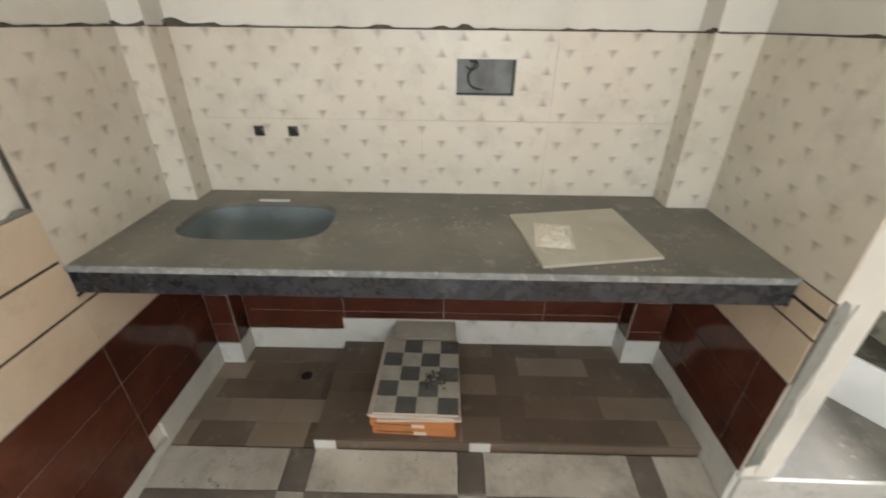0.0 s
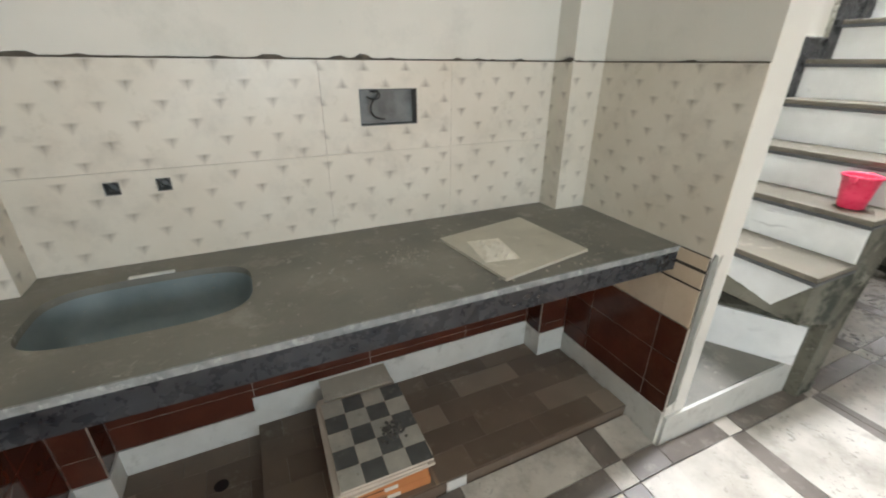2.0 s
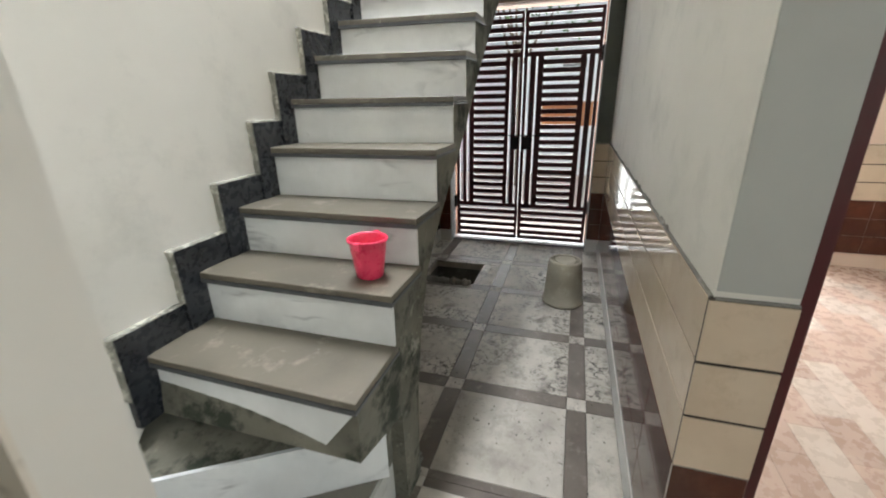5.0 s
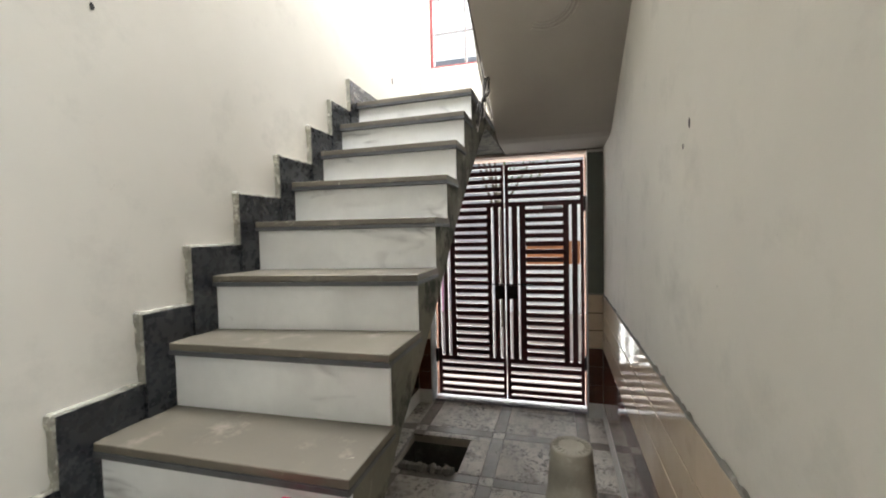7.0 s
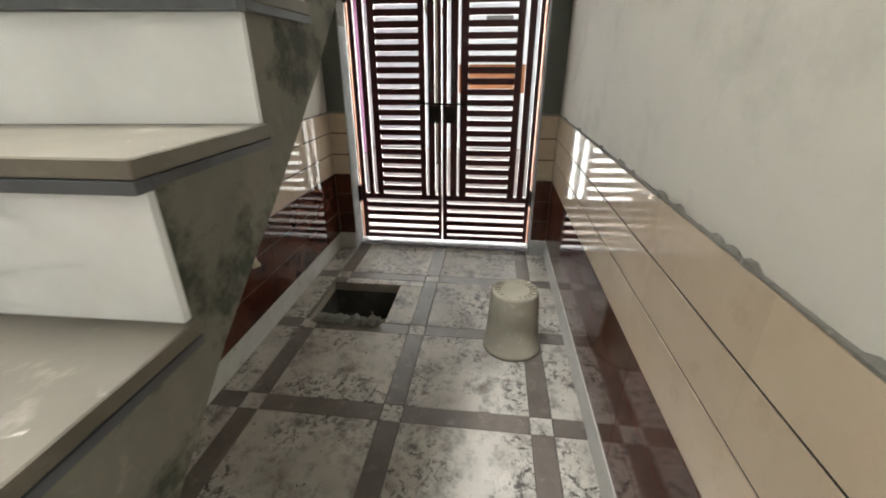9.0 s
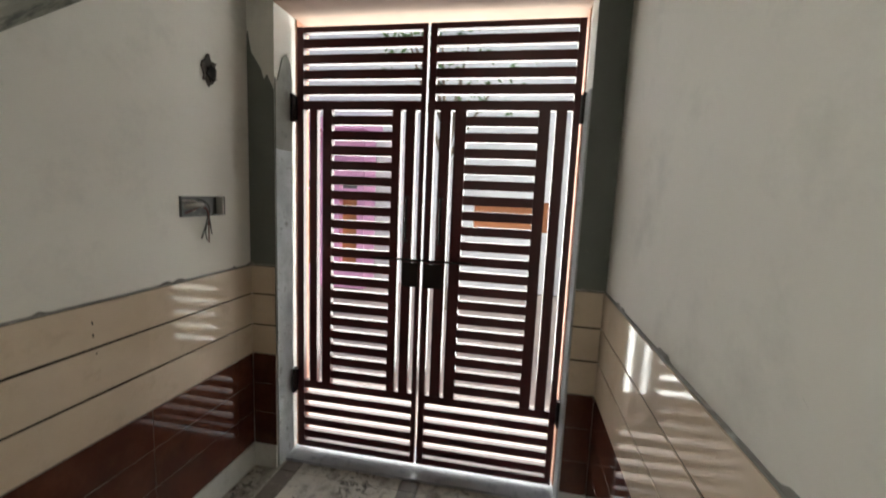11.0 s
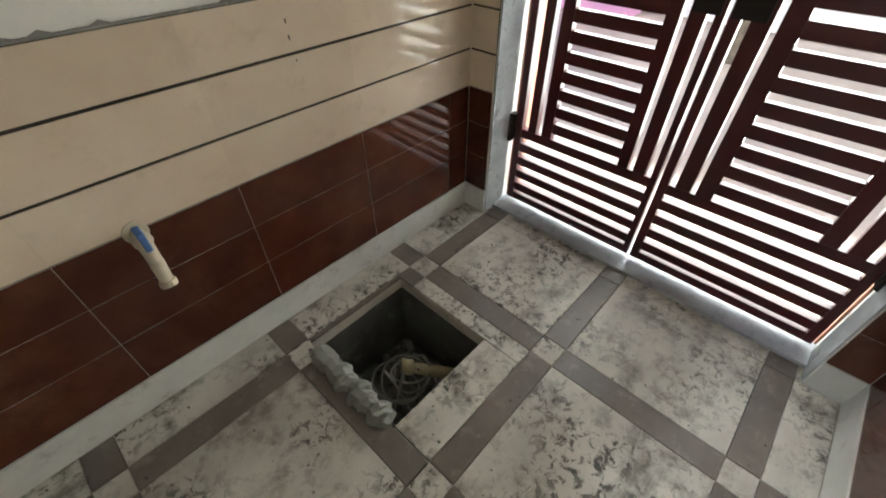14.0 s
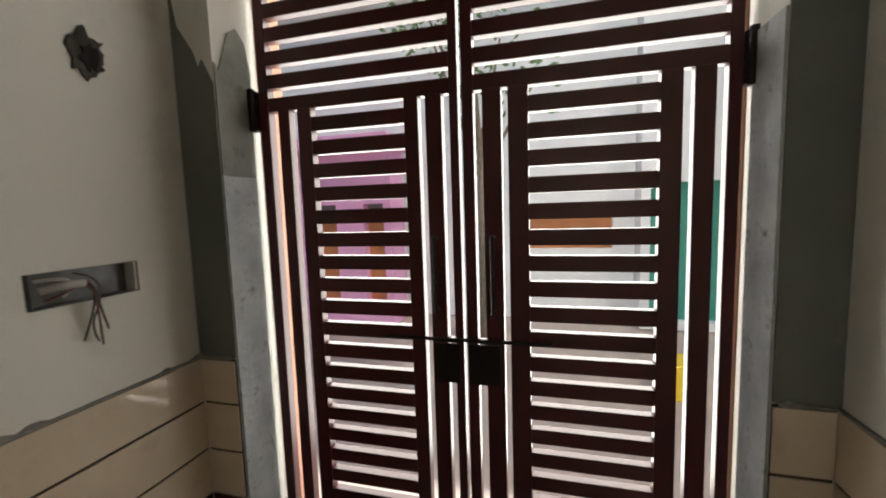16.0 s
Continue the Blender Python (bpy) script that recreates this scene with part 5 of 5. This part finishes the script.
def tree(x, y, h, seed):
    r = random.Random(seed)
    t = thing("street_tree", (x, y, -0.02), "small green street tree with a loose crown", "tree")
    bm = bmesh.new()
    tube(bm, (0, 0, 0), (0.05, 0.03, h * 0.55), 0.07, 0.045, 10)
    tips = []
    for i in range(7):
        a = i * 2.4 + r.uniform(-0.3, 0.3)
        b = Vector((0.05, 0.03, h * (0.4 + 0.02 * i)))
        e = b + Vector((math.cos(a) * 0.55, math.sin(a) * 0.55, h * r.uniform(0.2, 0.42)))
        tube(bm, b, e, 0.03, 0.01, 6)
        tips.append(e)
    part("trunk", bm, surface("grey_bark", (0.2, 0.17, 0.13), (0.12, 0.1, 0.08), 0.9, 20), t)
    bm = bmesh.new()
    for _ in range(320):
        c = r.choice(tips) + Vector((r.gauss(0, 0.22), r.gauss(0, 0.22), r.gauss(0, 0.2)))
        m = Matrix.Translation(c) @ Euler((r.uniform(0, 6), r.uniform(0, 6), r.uniform(0, 6))).to_matrix().to_4x4()
        v = [bm.verts.new(m @ Vector(p)) for p in ((0, -0.05, 0), (0.022, 0, 0.006), (0, 0.05, 0), (-0.022, 0, 0.006))]
        bm.faces.new(v)
    part("crown", bm, surface("green_leaves", (0.12, 0.22, 0.09), (0.08, 0.15, 0.06), 0.6, 6), t)
    return t


tree(8.4, 1.55, 4.2, 3)

# ---- tiles, each its own piece ----
cache = {}


def tile(parent, name, lo, hi, material, gap=0.0015, bevel=0.0008):
    lo, hi = [a + gap if i in AXES_GAP else a for i, a in enumerate(lo)], [b - gap if i in AXES_GAP else b for i, b in enumerate(hi)]
    size = tuple(round(b - a, 4) for a, b in zip(lo, hi))
    if min(size) <= 0.0005:
        return None
    key = (name, size, material.name)
    if key not in cache:
        bm = bmesh.new()
        h = [s / 2 for s in size]
        box_in(bm, [-v for v in h], h)
        if min(size) > 0.004:
            soften(bm, bevel)
        me = bpy.data.meshes.new(name)
        bm.to_mesh(me)
        bm.free()
        me.materials.append(material)
        cache[key] = me
    ob = new(name, cache[key])
    ob.parent = parent
    ob.location = [(a + b) / 2 for a, b in zip(lo, hi)]
    return ob


ROWS_Z = [(0.124, 0.280, "b"), (0.280, 0.435, "b"), (0.435, 0.588, "b"), (0.588, 0.742, "c"), (0.742, 0.889, "c"), (0.889, 1.045, "c")]

ROWS_N = [(0.124, 0.295, "b"), (0.295, 0.448, "b"), (0.448, 0.601, "b"), (0.601, 0.750, "c"), (0.750, 0.904, "c"), (0.904, 1.045, "c")]
LOW = [(0.20, 0.302, "b"), (0.302, 0.453, "b"), (0.453, 0.605, "b"), (0.605, 0.757, "c"), (0.757, 0.785, "c")]
KITCHEN = [(0.124, 0.302, "b"), (0.302, 0.453, "b"), (0.453, 0.605, "b"), (0.605, 0.757, "c"), (0.757, 0.897, "c"), (0.897, 1.045, "c")]


def wainscot(wall, axis, face, out, lo, hi, joints, rows=ROWS_Z, grout=True):
    """Rows of glossy tiles on a wall. axis: the one the wall runs along; out: +1 or -1, into the room."""
    global AXES_GAP
    AXES_GAP = (0, 2) if axis == "x" else (1, 2)
    cuts = [lo] + [j for j in sorted(joints) if lo + 0.01 < j < hi - 0.01] + [hi]
    base = (face, face + out * 0.004)
    front = (face + out * 0.0042, face + out * 0.011)
    def span(v, a, b, z0, z1):
        v = sorted(v)
        return ((a, v[0], z0), (b, v[1], z1)) if axis == "x" else ((v[0], a, z0), (v[1], b, z1))
    brown = [r for r in rows if r[2] == "b"]
    if brown:
        l, h = span((face, face + out * 0.0092), lo, hi, brown[0][0], brown[-1][1])
        structure(block("grout_bed", l, h, LIGHT_GROUT), "dusty light grout between the brown wall tiles", "wall")
    if len(brown) < len(rows):
        l, h = span((face, face + out * 0.0072), lo, hi, brown[-1][1] + 0.0005 if brown else rows[0][0], rows[-1][1])
        structure(block("grout_bed", l, h, GROUT), "dark grout between the beige wall tiles", "wall")
    for z0, z1, kind in rows:
        for a, b in zip(cuts, cuts[1:]):
            l, h = span(front, a, b, z0, z1)
            if kind == "c":
                l, h = (*l[:2], l[2] + 0.0042), (*h[:2], h[2] - 0.0042)
            tile(wall, "tile", l, h, BEIGE if kind == "c" else BROWN, 0.00005 if kind == "c" else 0.001, 0.0002 if kind == "c" else 0.0006)


JX = [3.647 + 0.4545 * k for k in range(-8, 5)]
wainscot(wall_north, "x", CORR_N, -1, 2.2, CORR_E - 0.011, JX, ROWS_N)
wainscot(wall_south, "x", CORR_S, 1, WALL_X, CORR_E - 0.011, JX)
wainscot(wall_south, "y", WALL_X, -1, 0.105, CORR_S + 0.011, [])
wainscot(wall_end, "y", CORR_E, -1, CORR_S + 0.011, 0.379, [])
wainscot(wall_end, "y", CORR_E, -1, 1.766, CORR_N - 0.011, [], ROWS_N)
wainscot(wall_left, "y", LEFT, 1, -3.35, 1.218, [1.218 - 0.452 * k for k in range(1, 11)], KITCHEN)
wainscot(wall_left, "y", LEFT, 1, 1.2185, 1.697, [1.55], LOW)
wainscot(pil, "x", 1.709, -1, LEFT + 0.011, -0.633 + 0.011, [], LOW)
wainscot(pil, "y", -0.633, 1, 1.709, BACK - 0.011, [], LOW)
wainscot(wall_back, "x", BACK, -1, -0.622, 1.077, [-0.171, 0.281, 0.733], LOW)
wainscot(pil, "y", 1.088, -1, 1.709, BACK - 0.011, [], LOW)
wainscot(pil, "x", 1.709, -1, 1.077, RIGHT - 0.011, [], LOW)
wainscot(partition, "y", RIGHT, -1, 1.235, 1.697, [1.55], LOW)
wainscot(partition, "y", RIGHT, -1, 1.126, 1.2345, [], LOW[:4] + [(0.757, 0.82, "c"), (0.824, 0.876, "c")])
wainscot(wall_room, "y", 5.3, -1, -3.35, -0.955, [-0.955 - 0.452 * k for k in range(1, 6)])

skirting_run("skirting_north", [((2.2, CORR_N - 0.016, 0.0), (CORR_E - 0.016, CORR_N, 0.1235))])
skirting_run("skirting_south", [((WALL_X - 0.014, CORR_S, 0.0), (CORR_E - 0.016, CORR_S + 0.016, 0.1235)), ((WALL_X - 0.014, 0.105, 0.0), (WALL_X, CORR_S, 0.1235))])
skirting_run("skirting_end", [((CORR_E - 0.016, CORR_S, 0.0), (CORR_E, 0.379, 0.1235)), ((CORR_E - 0.016, 1.766, 0.0), (CORR_E, CORR_N, 0.1235))])
skirting_run("skirting_kitchen", [((LEFT, -3.35, 0.0), (LEFT + 0.014, 1.28, 0.1235)), ((LEFT, 1.28, 0.0), (LEFT + 0.016, 1.693, 0.199)),
                                  ((LEFT, 1.693, 0.0), (-0.633 + 0.016, 1.709, 0.199)), ((-0.633, 1.709, 0.0), (-0.633 + 0.016, BACK, 0.199)),
                                  ((-0.617, BACK - 0.016, 0.0), (-0.18, BACK, 0.2)), ((-0.18, BACK - 0.016, 0.0), (1.072, BACK, 0.265)),
                                  ((1.072, 1.693, 0.0), (1.088, BACK, 0.255)), ((1.088, 1.693, 0.0), (RIGHT, 1.709, 0.255)),
                                  ((RIGHT - 0.016, 1.126, 0.0), (RIGHT, 1.693, 0.225))])

# corridor floor: pale fields in a grid of grey-brown strips with pale crossings
AXES_GAP = (0, 1)
W = 0.046
LX = [4.652 - 0.609 * k for k in range(0, 10)][::-1]
LY = [-0.185, 0.447, 1.076, 1.703]


def axis_spans(lines, lo, hi):
    out, prev = [], lo
    for c in lines:
        if c + W <= lo or c - W >= hi:
            continue
        if c - W > prev:
            out.append((prev, c - W, False))
        out.append((max(lo, c - W), min(hi, c + W), True))
        prev = c + W
    if prev < hi:
        out.append((prev, hi, False))
    return out


def rise(x, y):
    """The kitchen floor climbs a little towards the counter."""
    return 0.085 * min(1, max(0, (y - 0.5) / 0.75)) * min(1, max(0, 2.2 - x))


def lay_floor(x0, x1, y0, y1):
    for a, b, sx in axis_spans(LX, x0, x1):
        for c, d, sy in axis_spans(LY, y0, y1):
            m = (FIELD if b < 3.3 else FIELD_GRIMY) if sx == sy else BAND
            pieces = [(a, b, c, d)]
            if a < px1 and b > px0 and c < py1 and d > py0:
                pieces = [(a, min(b, px0), c, d), (max(a, px1), b, c, d), (max(a, px0), min(b, px1), c, min(d, py0)), (max(a, px0), min(b, px1), max(c, py1), d)]
            for p, q, r, s in pieces:
                if q - p > 0.006 and s - r > 0.006:
                    ob = tile(floor, "tile", (p, r, -0.0118), (q, s, 0.0), m, 0.0012, 0.001)
                    if ob is not None and p < 2.19:
                        x, y = (p + q) / 2, (r + s) / 2
                        ob.location.z += rise(x, y)
                        ob.rotation_euler = Euler((math.atan((rise(x, y + 0.02) - rise(x, y - 0.02)) / 0.04), -math.atan((rise(x + 0.02, y) - rise(x - 0.02, y)) / 0.04), 0))


lay_floor(-0.716, 1.217, 0.105, 1.27)
lay_floor(1.217, 2.22, 0.105, 1.111)
lay_floor(2.22, 5.124, 0.271, 1.884)
lay_floor(5.124, 5.20, 0.385, 1.76)

# raised tiled shelf floor under the counter
platform = structure(boxes("platform", [((LEFT + 0.016, 1.275, 0.0), (-0.1815, BACK - 0.016, PZL - 0.01)), ((-0.18, 1.28, 0.0), (RIGHT - 0.016, BACK - 0.016, PZ - 0.01))], LIGHT_GROUT), "low raised tiled floor under the kitchen counter", "floor")
W1 = surface("brown_wood_tile", (0.17, 0.125, 0.09), (0.12, 0.088, 0.062), 0.5, 5, (0.28, 0.24, 0.19), 9, (0.58, 0.78), 0.05, vary=0.35)
W2 = surface("light_brown_wood_tile", (0.30, 0.24, 0.18), (0.23, 0.18, 0.135), 0.5, 5, (0.36, 0.31, 0.25), 9, (0.58, 0.78), 0.05, vary=0.3)


def wood_floor(parent, x0, x1, y0, y1, top, w, h, mats, seed):
    rnd = random.Random(seed)
    j, y = 0, y0
    while y < y1 - 0.004:
        x = x0 - (0.37 * w if j % 2 else 0.72 * w)
        while x < x1:
            a, b = max(x, x0), min(x + w, x1)
            if b - a > 0.01:
                tile(parent, "tile", (a, y, top - 0.0098), (b, min(y + h, y1), top), rnd.choice(mats), 0.0004, 0.0005)
            x += w
        y += h
        j += 1


wood_floor(platform, LEFT + 0.016, -0.182, 1.275, BACK - 0.016, PZL, 0.215, 0.108, [W1, W1, W2], 5)
wood_floor(platform, -0.18, RIGHT - 0.016, 1.28, BACK - 0.016, PZ, 0.30, 0.108, [W1, W1, W2], 8)
block("edge_strip", (-0.18, 1.2745, 0.0), (RIGHT - 0.016, 1.2795, PZ - 0.002), W1, platform)
block("edge_chip", (-0.178, 1.270, 0.07), (-0.10, 1.2742, PZ), SKIRT, platform, "white tile chip in the step edge")
block("edge_chip", (0.385, 1.270, 0.07), (0.46, 1.2742, PZ), SKIRT, platform, "white tile chip in the step edge")
bm = bmesh.new()
tube(bm, (-0.316, 1.62, PZL + 0.0003), (-0.316, 1.62, PZL + 0.0018), 0.024, None, 20)
structure(part("floor_drain", bm, STEEL_DARK, None), "small round dark floor drain under the sink", "drain")

R1 = surface("pinkish_wood_tile", (0.50, 0.36, 0.29), (0.42, 0.30, 0.235), 0.28, 4, (0.56, 0.45, 0.38), 7, (0.56, 0.78), 0.03, vary=0.16)
R2 = surface("cream_wood_tile", (0.60, 0.50, 0.42), (0.52, 0.42, 0.35), 0.28, 4, (0.64, 0.55, 0.48), 7, (0.56, 0.78), 0.03, vary=0.12)
wood_floor(floor_room, LEFT + 0.016, 5.298, -3.38, 0.1035, -0.002, 0.30, 0.152, [R1, R1, R2], 21)
structure(block("room_sill", (5.30, -0.948, -0.012), (5.45, -0.032, 0.004), surface("white_stone_sill", (0.7, 0.7, 0.7), (0.6, 0.6, 0.6), 0.3, 6)), "white stone threshold of the room gate", "sill")
